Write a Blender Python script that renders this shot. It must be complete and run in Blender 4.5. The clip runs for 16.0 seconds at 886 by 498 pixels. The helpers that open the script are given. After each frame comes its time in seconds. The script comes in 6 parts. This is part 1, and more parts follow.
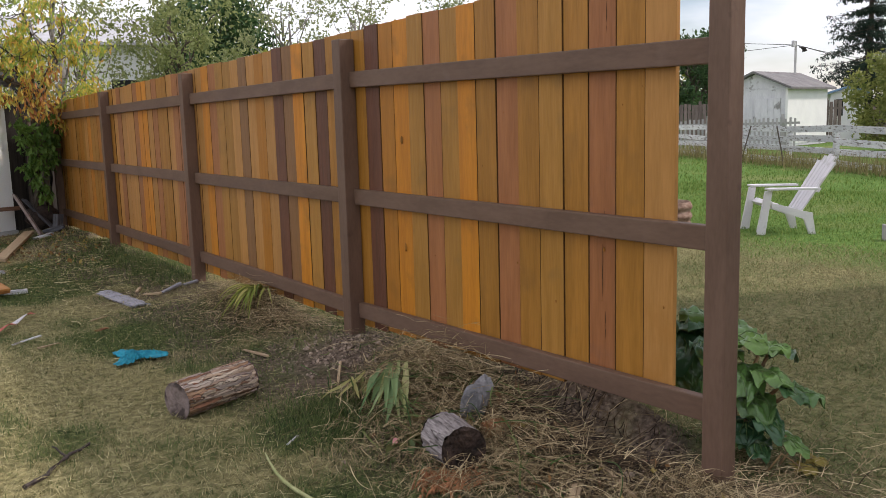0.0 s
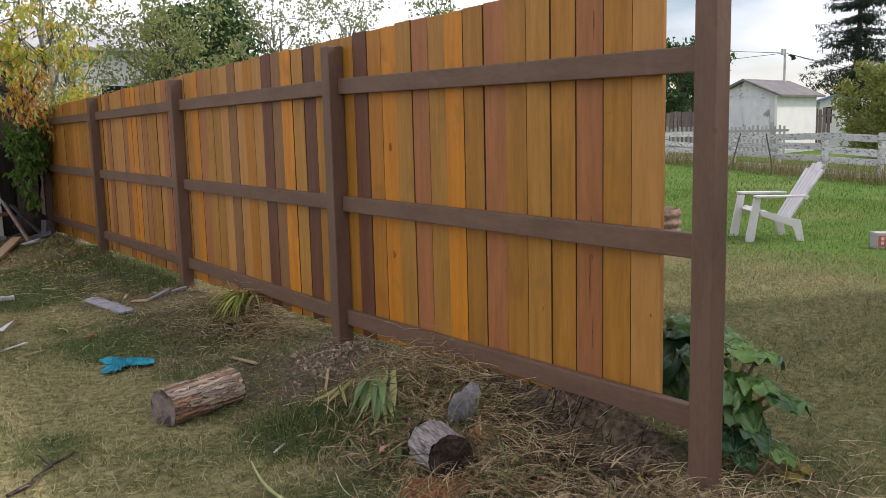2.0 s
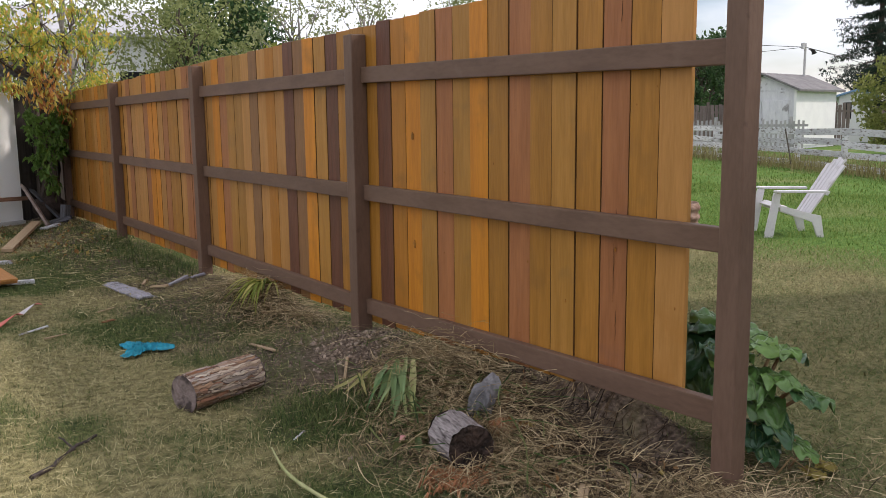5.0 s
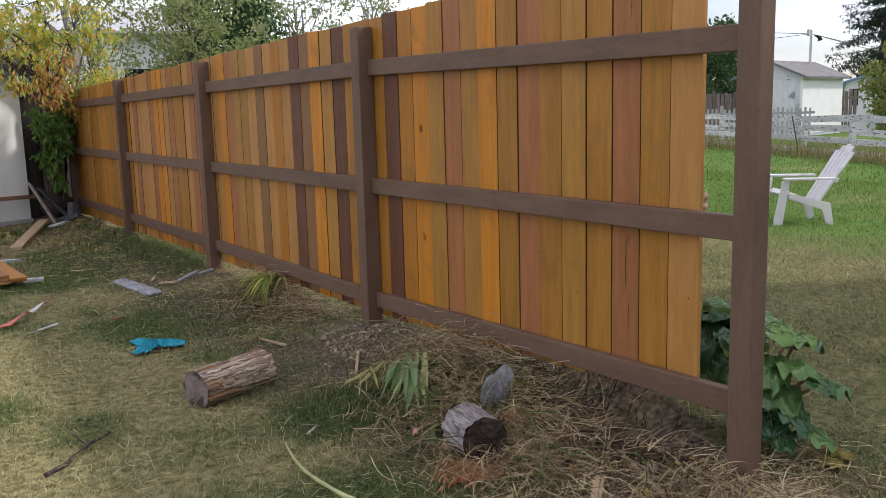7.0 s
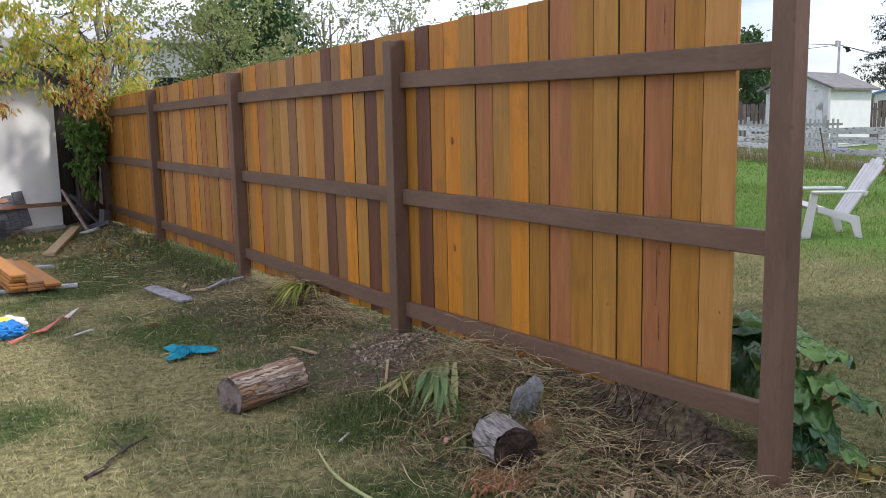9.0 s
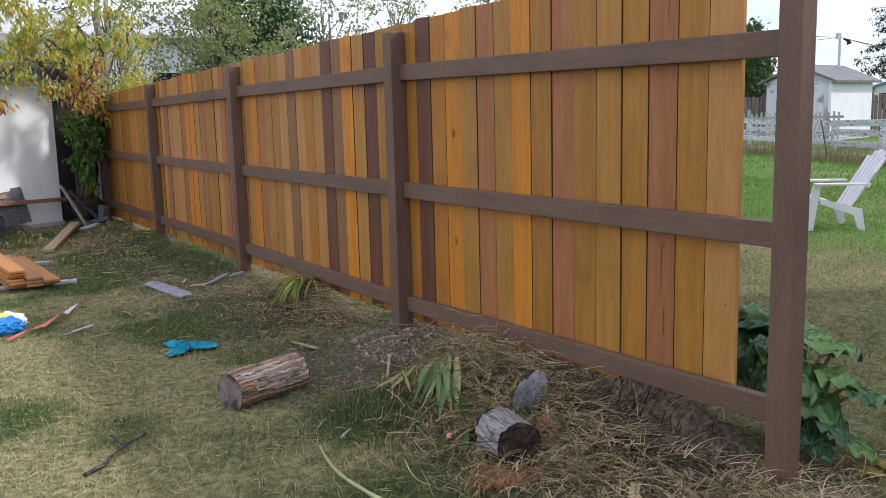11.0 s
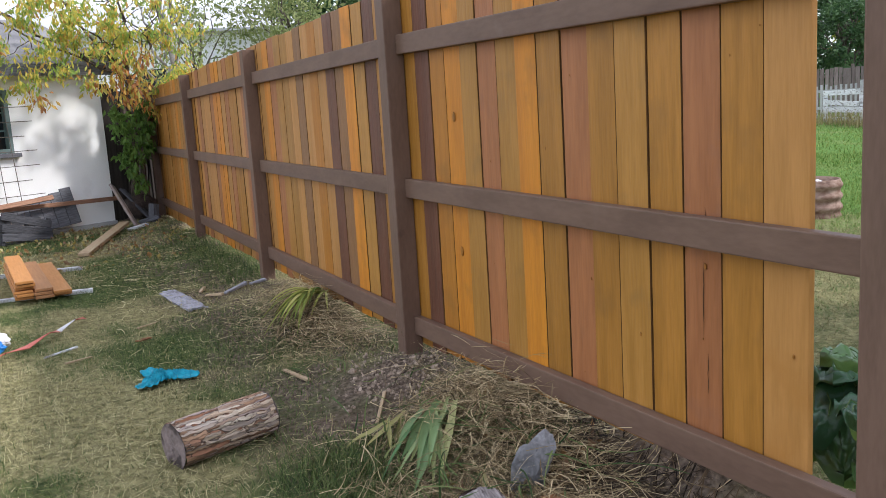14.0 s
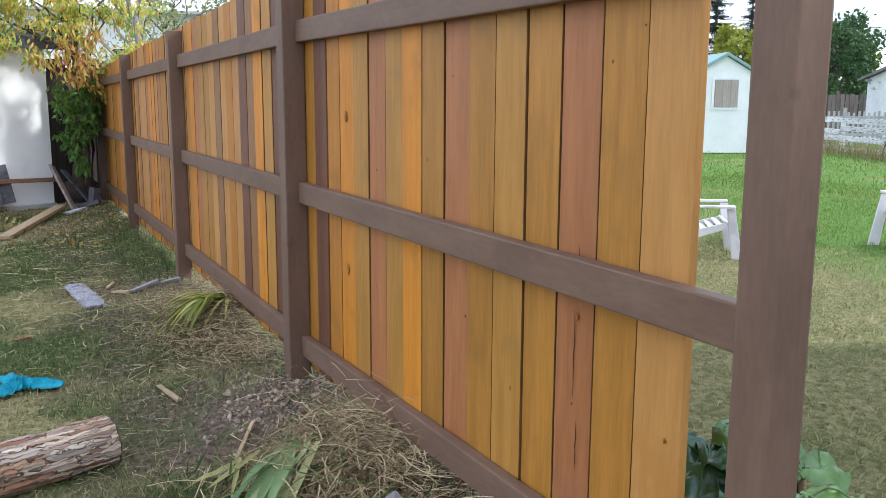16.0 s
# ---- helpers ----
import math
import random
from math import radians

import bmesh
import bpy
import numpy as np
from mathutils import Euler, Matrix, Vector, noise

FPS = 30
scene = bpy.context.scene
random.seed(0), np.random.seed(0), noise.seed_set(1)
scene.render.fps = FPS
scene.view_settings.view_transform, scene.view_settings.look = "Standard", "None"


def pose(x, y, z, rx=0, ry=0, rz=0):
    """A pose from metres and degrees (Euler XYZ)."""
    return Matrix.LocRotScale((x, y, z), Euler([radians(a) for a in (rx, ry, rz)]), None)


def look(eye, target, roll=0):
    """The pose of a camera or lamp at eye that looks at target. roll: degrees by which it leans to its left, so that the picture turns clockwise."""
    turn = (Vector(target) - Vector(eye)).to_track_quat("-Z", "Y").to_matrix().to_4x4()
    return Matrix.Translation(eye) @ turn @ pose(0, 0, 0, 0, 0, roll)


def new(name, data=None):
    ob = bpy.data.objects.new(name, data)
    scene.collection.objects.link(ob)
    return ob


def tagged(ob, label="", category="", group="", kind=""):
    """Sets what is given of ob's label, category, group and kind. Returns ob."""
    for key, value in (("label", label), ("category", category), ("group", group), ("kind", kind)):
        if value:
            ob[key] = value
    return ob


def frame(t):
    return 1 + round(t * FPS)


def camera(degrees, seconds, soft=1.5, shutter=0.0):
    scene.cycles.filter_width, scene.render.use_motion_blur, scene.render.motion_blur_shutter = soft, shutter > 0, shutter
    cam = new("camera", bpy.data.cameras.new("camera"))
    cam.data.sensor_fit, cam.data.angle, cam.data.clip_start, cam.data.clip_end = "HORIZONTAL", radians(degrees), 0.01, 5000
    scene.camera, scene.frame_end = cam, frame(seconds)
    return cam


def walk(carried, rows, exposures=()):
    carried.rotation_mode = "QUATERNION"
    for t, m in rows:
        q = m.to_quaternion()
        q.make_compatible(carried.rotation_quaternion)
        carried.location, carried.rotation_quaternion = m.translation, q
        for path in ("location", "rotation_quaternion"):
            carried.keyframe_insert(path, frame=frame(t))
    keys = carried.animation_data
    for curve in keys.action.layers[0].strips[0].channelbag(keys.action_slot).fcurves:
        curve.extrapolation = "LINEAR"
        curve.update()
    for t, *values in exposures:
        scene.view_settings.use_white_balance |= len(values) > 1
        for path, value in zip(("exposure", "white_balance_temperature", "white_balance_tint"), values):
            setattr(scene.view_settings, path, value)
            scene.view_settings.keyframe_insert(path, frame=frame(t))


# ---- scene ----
cam = camera(54.0, 16.0, soft=0.8)
METRES, EYE, TILT, LEAN, TURN = 2.003, 1.5, 0.0, 0.0, -41.0
PATH = [
    (0, (-2.351, -1.715, 1.315), (-1.235, -0.082, 1.02), -1.58),
    (0.5, (-2.344, -1.722, 1.318), (-1.221, -0.093, 1.023), -1.35),
    (1, (-2.342, -1.722, 1.32), (-1.215, -0.095, 1.03), -1.05),
    (1.5, (-2.343, -1.723, 1.321), (-1.209, -0.101, 1.035), -1.31),
    (2, (-2.335, -1.719, 1.318), (-1.201, -0.096, 1.037), -1.42),
    (2.5, (-2.324, -1.713, 1.311), (-1.19, -0.091, 1.024), -1.52),
    (3, (-2.332, -1.715, 1.318), (-1.196, -0.094, 1.031), -1.22),
    (3.5, (-2.331, -1.705, 1.311), (-1.196, -0.084, 1.021), -0.84),
    (4, (-2.337, -1.7, 1.314), (-1.2, -0.082, 1.019), -0.45),
    (4.5, (-2.357, -1.691, 1.309), (-1.234, -0.062, 1.015), -0.23),
    (5, (-2.364, -1.692, 1.316), (-1.257, -0.054, 1.014), -0.67),
    (7.5, (-2.377, -1.666, 1.311), (-1.283, -0.022, 0.99), -1.52),
    (8, (-2.397, -1.67, 1.316), (-1.319, -0.016, 0.997), -1.16),
    (8.5, (-2.414, -1.677, 1.323), (-1.358, -0.007, 1.014), -1.26),
    (9, (-2.43, -1.687, 1.331), (-1.377, -0.012, 1.034), -1.2),
    (11.5, (-2.4, -1.615, 1.308), (-1.355, 0.061, 0.994), -1.62),
    (12, (-2.195, -1.517, 1.283), (-1.203, 0.189, 0.955), -2.54),
    (12.5, (-2.013, -1.415, 1.294), (-1.074, 0.318, 0.955), -3.47),
    (13, (-1.868, -1.262, 1.291), (-0.906, 0.457, 0.944), -4.54),
    (13.5, (-1.735, -1.164, 1.262), (-0.766, 0.556, 0.943), -4.52),
    (14, (-1.578, -1.091, 1.279), (-0.732, 0.69, 0.946), -3.54),
    (14.5, (-1.479, -1.004, 1.268), (-0.654, 0.783, 0.913), -2.23),
    (15, (-1.428, -0.874, 1.278), (-0.58, 0.903, 0.929), -0.84),
    (15.5, (-1.335, -0.861, 1.253), (-0.46, 0.903, 0.904), 0.57),
    (16, (-1.063, -0.863, 1.266), (-0.181, 0.901, 0.934), 0.27),
]
walk(cam, [(t, look(eye, target, roll)) for t, eye, target, roll in PATH],
     exposures=((0, -0.12, 6500, 17), (5, -0.12, 6450, 17), (7.5, -0.05, 6150, 16), (9, 0.03, 6000, 16), (12, 0.08, 5800, 16), (13, 0.19, 5880, 15), (14.5, 0.43, 5880, 13), (16, 0.64, 5650, 11)))

# ---- world and sun ----
SUN = Vector((0.66, -0.30, 0.67)).normalized()
world = bpy.data.worlds.new("world")
scene.world = world
world.use_nodes = True
wn, wl = world.node_tree.nodes, world.node_tree.links
wn.clear()
sky = wn.new("ShaderNodeTexSky")
sky.sky_type, sky.sun_disc = "NISHITA", False
sky.sun_elevation = math.asin(SUN.z)
sky.sun_rotation = math.atan2(SUN.x, SUN.y)
coord = wn.new("ShaderNodeTexCoord")
cmap = wn.new("ShaderNodeMapping")
cmap.inputs["Scale"].default_value = (1.0, 1.0, 3.2)
cloud = wn.new("ShaderNodeTexNoise")
cloud.inputs["Scale"].default_value, cloud.inputs["Detail"].default_value = 1.9, 6.0
cramp = wn.new("ShaderNodeValToRGB")
cramp.color_ramp.elements[0].position, cramp.color_ramp.elements[1].position = 0.36, 0.52
skyamp = wn.new("ShaderNodeMix")
skyamp.data_type = "RGBA"
skymul = wn.new("ShaderNodeVectorMath")
skymul.operation = "SCALE"
skymul.inputs["Scale"].default_value = 0.13
bg = wn.new("ShaderNodeBackground")
wout = wn.new("ShaderNodeOutputWorld")
wl.new(coord.outputs["Generated"], cmap.inputs["Vector"])
wl.new(cmap.outputs["Vector"], cloud.inputs["Vector"])
wl.new(cloud.outputs["Fac"], cramp.inputs["Fac"])
wl.new(sky.outputs["Color"], skymul.inputs[0])
wl.new(cramp.outputs["Color"], skyamp.inputs["Factor"])
wl.new(skymul.outputs["Vector"], skyamp.inputs["A"])
skyamp.inputs["B"].default_value = (1.30, 1.34, 1.40, 1)
wl.new(skyamp.outputs["Result"], bg.inputs["Color"])
bg.inputs["Strength"].default_value = 1.0
wl.new(bg.outputs["Background"], wout.inputs["Surface"])

sun = new("sun", bpy.data.lights.new("sun", "SUN"))
sun.data.energy, sun.data.angle, sun.data.color = 3.2, radians(4.5), (1.0, 0.94, 0.84)
sun.matrix_world = look(SUN * 40, (0, 0, 0))


# ---- materials ----
def lerp(a, b, f):
    return tuple(x + (y - x) * f for x, y in zip(a, b))


def mat(name, a, b, scale=6.0, rough=0.75, stretch=(1, 1, 1), fine=60.0, bump=0.25, vary=0.12, per="OBJECT",
        spots=None, spot_scale=3.0, spot_at=(0.58, 0.66), metal=0.0, soft=0.0, local=True, dist=0.01, spot_grain=False):
    """Two tones mixed by a broad and a fine noise, with relief, and optional stains of a third tone."""
    m = bpy.data.materials.new(name)
    m.use_nodes = True
    n, l = m.node_tree.nodes, m.node_tree.links
    p = n["Principled BSDF"]
    tc = n.new("ShaderNodeTexCoord")
    info = n.new("ShaderNodeObjectInfo")
    geo = n.new("ShaderNodeNewGeometry")
    rnd = info.outputs["Random"] if per == "OBJECT" else geo.outputs["Random Per Island"]
    off = n.new("ShaderNodeVectorMath")
    off.operation = "MULTIPLY_ADD"
    l.new(rnd, off.inputs[0])
    off.inputs[1].default_value = (17.0, 31.0, 23.0) if (per == "OBJECT" and local) else (0, 0, 0)
    l.new(tc.outputs["Object"] if local else geo.outputs["Position"], off.inputs[2])
    mp = n.new("ShaderNodeMapping")
    mp.inputs["Scale"].default_value = stretch
    l.new(off.outputs[0], mp.inputs["Vector"])
    big = n.new("ShaderNodeTexNoise")
    big.inputs["Scale"].default_value, big.inputs["Detail"].default_value = scale, 5
    small = n.new("ShaderNodeTexNoise")
    small.inputs["Scale"].default_value, small.inputs["Detail"].default_value = fine, 4
    l.new(mp.outputs[0], big.inputs["Vector"])
    l.new(mp.outputs[0], small.inputs["Vector"])
    add = n.new("ShaderNodeMath")
    add.operation = "MULTIPLY_ADD"
    l.new(small.outputs["Fac"], add.inputs[0])
    add.inputs[1].default_value = 0.6
    l.new(big.outputs["Fac"], add.inputs[2])
    ramp = n.new("ShaderNodeValToRGB")
    ramp.color_ramp.elements[0].position, ramp.color_ramp.elements[1].position = 0.58, 1.02
    ramp.color_ramp.elements[0].color, ramp.color_ramp.elements[1].color = (*a, 1), (*b, 1)
    l.new(add.outputs[0], ramp.inputs["Fac"])
    col = ramp.outputs["Color"]
    if spots:
        sp = n.new("ShaderNodeTexNoise")
        sp.inputs["Scale"].default_value, sp.inputs["Detail"].default_value = spot_scale, 6
        l.new(mp.outputs[0] if spot_grain else off.outputs[0], sp.inputs["Vector"])
        sr = n.new("ShaderNodeValToRGB")
        sr.color_ramp.elements[0].position, sr.color_ramp.elements[1].position = spot_at
        l.new(sp.outputs["Fac"], sr.inputs["Fac"])
        mx = n.new("ShaderNodeMix")
        mx.data_type = "RGBA"
        l.new(sr.outputs["Color"], mx.inputs["Factor"])
        l.new(col, mx.inputs["A"])
        mx.inputs["B"].default_value = (*spots, 1)
        col = mx.outputs["Result"]
    if vary:
        hsv = n.new("ShaderNodeHueSaturation")
        mr = n.new("ShaderNodeMapRange")
        mr.inputs["To Min"].default_value, mr.inputs["To Max"].default_value = 1 - vary, 1 + vary
        l.new(rnd, mr.inputs["Value"])
        l.new(mr.outputs[0], hsv.inputs["Value"])
        l.new(col, hsv.inputs["Color"])
        col = hsv.outputs["Color"]
    l.new(col, p.inputs["Base Color"])
    p.inputs["Roughness"].default_value, p.inputs["Metallic"].default_value = rough, metal
    p.inputs["Specular IOR Level"].default_value = 0.3
    if soft:
        p.inputs["Subsurface Weight"].default_value = 0.0
    if bump:
        bp = n.new("ShaderNodeBump")
        bp.inputs["Strength"].default_value, bp.inputs["Distance"].default_value = bump, dist
        l.new(add.outputs[0], bp.inputs["Height"])
        l.new(bp.outputs[0], p.inputs["Normal"])
    return m


def leaf_mat(name, tones, rough=0.55, through_=0.35, whole=False):
    """Leaves: tones picked per leaf, with some light let through."""
    m = bpy.data.materials.new(name)
    m.use_nodes = True
    n, l = m.node_tree.nodes, m.node_tree.links
    p, out = n["Principled BSDF"], n["Material Output"]
    geo = n.new("ShaderNodeNewGeometry")
    ramp = n.new("ShaderNodeValToRGB")
    ramp.color_ramp.interpolation = "CONSTANT" if len(tones) > 3 else "LINEAR"
    els = ramp.color_ramp.elements
    while len(els) < len(tones):
        els.new(0.5)
    for i, c in enumerate(tones):
        els[i].position = i / len(tones) if len(tones) > 3 else i / max(1, len(tones) - 1)
        els[i].color = (*c, 1)
    info = n.new("ShaderNodeObjectInfo")
    l.new(info.outputs["Random"] if whole else geo.outputs["Random Per Island"], ramp.inputs["Fac"])
    l.new(ramp.outputs["Color"], p.inputs["Base Color"])
    p.inputs["Roughness"].default_value = rough
    p.inputs["Specular IOR Level"].default_value = 0.25
    tr = n.new("ShaderNodeBsdfTranslucent")
    l.new(ramp.outputs["Color"], tr.inputs["Color"])
    mix = n.new("ShaderNodeMixShader")
    mix.inputs[0].default_value = through_
    l.new(p.outputs[0], mix.inputs[1])
    l.new(tr.outputs[0], mix.inputs[2])
    l.new(mix.outputs[0], out.inputs["Surface"])
    return m


GRAIN = (5, 5, 0.45)
STAIN = {
    "g": mat("gold_stain", (0.300, 0.132, 0.016), (0.420, 0.190, 0.030), 5, 0.5, GRAIN, 24, 0.25, 0.10, spots=(0.235, 0.112, 0.024), spot_scale=4, spot_at=(0.56, 0.80)),
    "o": mat("orange_stain", (0.470, 0.172, 0.012), (0.610, 0.238, 0.018), 5, 0.5, GRAIN, 30, 0.15, 0.08, spots=(0.330, 0.140, 0.018), spot_scale=5, spot_at=(0.57, 0.77)),
    "a": mat("amber_stain", (0.350, 0.137, 0.012), (0.450, 0.182, 0.020), 5, 0.5, GRAIN, 30, 0.15, 0.08, spots=(0.270, 0.118, 0.018), spot_scale=5, spot_at=(0.57, 0.77)),
    "l": mat("olive_stain", (0.318, 0.149, 0.023), (0.410, 0.200, 0.040), 5, 0.5, GRAIN, 24, 0.25, 0.10, spots=(0.215, 0.118, 0.034), spot_scale=4, spot_at=(0.56, 0.80)),
    "t": mat("tan_stain", (0.372, 0.178, 0.044), (0.470, 0.230, 0.064), 5, 0.5, GRAIN, 24, 0.25, 0.10, spots=(0.370, 0.165, 0.034), spot_scale=4, spot_at=(0.59, 0.77)),
    "r": mat("red_brown_stain", (0.272, 0.104, 0.036), (0.370, 0.146, 0.053), 5, 0.5, GRAIN, 24, 0.25, 0.10, spots=(0.225, 0.105, 0.060), spot_scale=4, spot_at=(0.59, 0.77)),
    "d": mat("dark_brown_stain", (0.098, 0.039, 0.021), (0.150, 0.058, 0.031), 5, 0.5, GRAIN, 24, 0.25, 0.10),
    "b": mat("brown_stain", (0.190, 0.092, 0.036), (0.262, 0.130, 0.050), 5, 0.5, GRAIN, 24, 0.25, 0.10),
}
# dark tone for board sides, standing in for shade in the gaps
EDGESHADE = mat("gap_shaded_board_edge", (0.075, 0.035, 0.012), (0.15, 0.07, 0.022), 9, 0.85, GRAIN, 30, 0.4, 0.1)
PAINT = mat("brown_post_paint", (0.125, 0.074, 0.050), (0.165, 0.10, 0.07), 4, 0.55, (3, 3, 0.8), 26, 0.12, 0.05, spots=(0.105, 0.062, 0.045), spot_scale=9, spot_at=(0.64, 0.72))
RAILP = mat("brown_rail_paint", (0.125, 0.074, 0.050), (0.168, 0.102, 0.07), 4, 0.55, (3, 0.8, 3), 26, 0.12, 0.05, spots=(0.175, 0.112, 0.08), spot_scale=8, spot_at=(0.64, 0.8))
KNOT = mat("dark_knot", (0.22, 0.088, 0.012), (0.38, 0.150, 0.018), 40, 0.6, bump=0.1)
CRACK = mat("dark_check", (0.035, 0.02, 0.01), (0.06, 0.03, 0.015), 40, 0.9, bump=0)
PALEROOF = mat("pale_grey_roofing", (0.38, 0.38, 0.40), (0.50, 0.50, 0.52), 3, 0.8, vary=0)
STUCCO = mat("white_stucco", (0.80, 0.79, 0.765), (0.89, 0.885, 0.86), 1.5, 0.9, fine=90, bump=0.35, vary=0, spots=(0.60, 0.58, 0.54), spot_scale=1.3, spot_at=(0.62, 0.85), dist=0.006)
CONCRETE = mat("grey_foundation", (0.40, 0.39, 0.37), (0.52, 0.51, 0.48), 5, 0.9, vary=0)
SHINGLE = mat("weathered_shingle", (0.13, 0.125, 0.13), (0.22, 0.21, 0.21), 3, 0.9, (1, 1, 1), 40, 0.4, 0)
REDWOOD = mat("reddish_brown_timber", (0.20, 0.105, 0.065), (0.34, 0.19, 0.12), 6, 0.8, (1.0, 14, 14), 25, 0.3, 0.15)
GREYWOOD = mat("weathered_grey_wood", (0.075, 0.075, 0.085), (0.165, 0.165, 0.18), 6, 0.85, (1.2, 18, 18), 20, 0.4, 0.15)
PALEGREY = mat("silvered_bark_slab", (0.20, 0.195, 0.22), (0.38, 0.37, 0.405), 12, 0.85, (2, 10, 10), 30, 0.5, 0.1, spots=(0.12, 0.11, 0.12), spot_scale=14, spot_at=(0.55, 0.7))
RAWWOOD = mat("bare_lumber", (0.34, 0.245, 0.145), (0.50, 0.37, 0.235), 6, 0.75, (1.0, 14, 14), 25, 0.25, 0.12, spots=(0.30, 0.20, 0.11), spot_scale=5, spot_at=(0.6, 0.75))


def bark_mat(name, plates, crack, cells, along, wide=0.07):
    """Bark in flaking plates: cells longer along the log, each with its own tone, parted by dark cracks."""
    m = bpy.data.materials.new(name)
    m.use_nodes = True
    n, l = m.node_tree.nodes, m.node_tree.links
    p = n["Principled BSDF"]
    tc, mp, wob = n.new("ShaderNodeTexCoord"), n.new("ShaderNodeMapping"), n.new("ShaderNodeTexNoise")
    mp.inputs["Scale"].default_value = (along, 1, 1)
    wob.inputs["Scale"].default_value, wob.inputs["Detail"].default_value = 25, 6
    add = n.new("ShaderNodeVectorMath")
    add.operation = "MULTIPLY_ADD"
    add.inputs[1].default_value = (0.09, 0.03, 0.03)
    l.new(tc.outputs["Object"], wob.inputs["Vector"])
    l.new(wob.outputs["Color"], add.inputs[0])
    l.new(tc.outputs["Object"], add.inputs[2])
    l.new(add.outputs[0], mp.inputs["Vector"])
    v1, v2 = n.new("ShaderNodeTexVoronoi"), n.new("ShaderNodeTexVoronoi")
    v2.feature = "DISTANCE_TO_EDGE"
    for v in (v1, v2):
        v.inputs["Scale"].default_value = cells
        l.new(mp.outputs[0], v.inputs["Vector"])
    sep = n.new("ShaderNodeSeparateColor")
    l.new(v1.outputs["Color"], sep.inputs[0])
    ramp = n.new("ShaderNodeValToRGB")
    els = ramp.color_ramp.elements
    while len(els) < len(plates):
        els.new(0.5)
    for i, c in enumerate(plates):
        els[i].position, els[i].color = i / (len(plates) - 1), (*c, 1)
    l.new(sep.outputs[0], ramp.inputs["Fac"])
    fine = n.new("ShaderNodeTexNoise")
    fine.inputs["Scale"].default_value, fine.inputs["Detail"].default_value = 70, 6
    l.new(mp.outputs[0], fine.inputs["Vector"])
    ov = n.new("ShaderNodeMix")
    ov.data_type, ov.blend_type = "RGBA", "OVERLAY"
    ov.inputs["Factor"].default_value = 0.9
    l.new(ramp.outputs["Color"], ov.inputs["A"])
    l.new(fine.outputs["Fac"], ov.inputs["B"])
    edge = n.new("ShaderNodeMapRange")
    edge.inputs["From Max"].default_value = wide
    l.new(v2.outputs["Distance"], edge.inputs["Value"])
    mx = n.new("ShaderNodeMix")
    mx.data_type = "RGBA"
    l.new(edge.outputs[0], mx.inputs["Factor"])
    mx.inputs["A"].default_value = (*crack, 1)
    l.new(ov.outputs["Result"], mx.inputs["B"])
    l.new(mx.outputs["Result"], p.inputs["Base Color"])
    p.inputs["Roughness"].default_value = 0.9
    hs = n.new("ShaderNodeMath")
    hs.operation = "ADD"
    l.new(edge.outputs[0], hs.inputs[0])
    l.new(sep.outputs[1], hs.inputs[1])
    bp = n.new("ShaderNodeBump")
    bp.inputs["Strength"].default_value, bp.inputs["Distance"].default_value = 1.0, 0.012
    l.new(hs.outputs[0], bp.inputs["Height"])
    l.new(bp.outputs[0], p.inputs["Normal"])
    return m


BARK = bark_mat("flaking_pine_bark", [(0.15, 0.075, 0.045), (0.36, 0.22, 0.13), (0.52, 0.41, 0.30), (0.22, 0.175, 0.17), (0.60, 0.50, 0.39), (0.27, 0.115, 0.055), (0.42, 0.33, 0.29)], (0.085, 0.055, 0.042), 76, 0.075, 0.045)
OLDBARK = mat("grey_weathered_log", (0.11, 0.092, 0.088), (0.40, 0.355, 0.345), 9, 0.9, (1.0, 8, 8), 22, 0.7, 0.05, spots=(0.05, 0.04, 0.037), spot_scale=5, spot_at=(0.60, 0.66), spot_grain=True)
LOGEND = mat("sawn_log_end", (0.13, 0.10, 0.09), (0.27, 0.21, 0.19), 14, 0.9, bump=0.5, vary=0.05, spots=(0.06, 0.045, 0.04), spot_scale=12)
ROTEND = mat("rotten_log_end", (0.008, 0.006, 0.005), (0.085, 0.055, 0.042), 18, 0.95, bump=1.0, vary=0.05, dist=0.03)
ROCK = mat("grey_rock", (0.12, 0.117, 0.12), (0.33, 0.32, 0.325), 7, 0.85, fine=70, bump=0.5, vary=0.2)
MULCH = mat("rotten_red_wood", (0.19, 0.08, 0.037), (0.37, 0.17, 0.082), 20, 0.95, bump=0.5, vary=0.3)
CLOTH = mat("teal_cloth", (0.0, 0.16, 0.24), (0.02, 0.33, 0.44), 26, 0.6, bump=0.2, vary=0.03)
WHITEPLASTIC = mat("dull_white_plastic", (0.60, 0.58, 0.60), (0.70, 0.68, 0.70), 3, 0.55, fine=50, bump=0.05, vary=0.02, spots=(0.52, 0.50, 0.50), spot_scale=4)
PEELING = mat("peeling_white_paint", (0.48, 0.48, 0.51), (0.68, 0.68, 0.70), 3, 0.85, (1, 1, 4), 30, 0.3, 0.10, spots=(0.22, 0.20, 0.19), spot_scale=7.0, spot_at=(0.55, 0.63), spot_grain=True)
WHITEPAINT = mat("white_wall_paint", (0.78, 0.78, 0.78), (0.86, 0.86, 0.85), 2, 0.7, fine=20, bump=0.1, vary=0)
SHEDPAINT = mat("worn_grey_white_paint", (0.60, 0.60, 0.64), (0.74, 0.74, 0.77), 2, 0.85, (2, 2, 0.6), 14, 0.25, 0, spots=(0.30, 0.29, 0.29), spot_scale=2.6, spot_at=(0.60, 0.68))
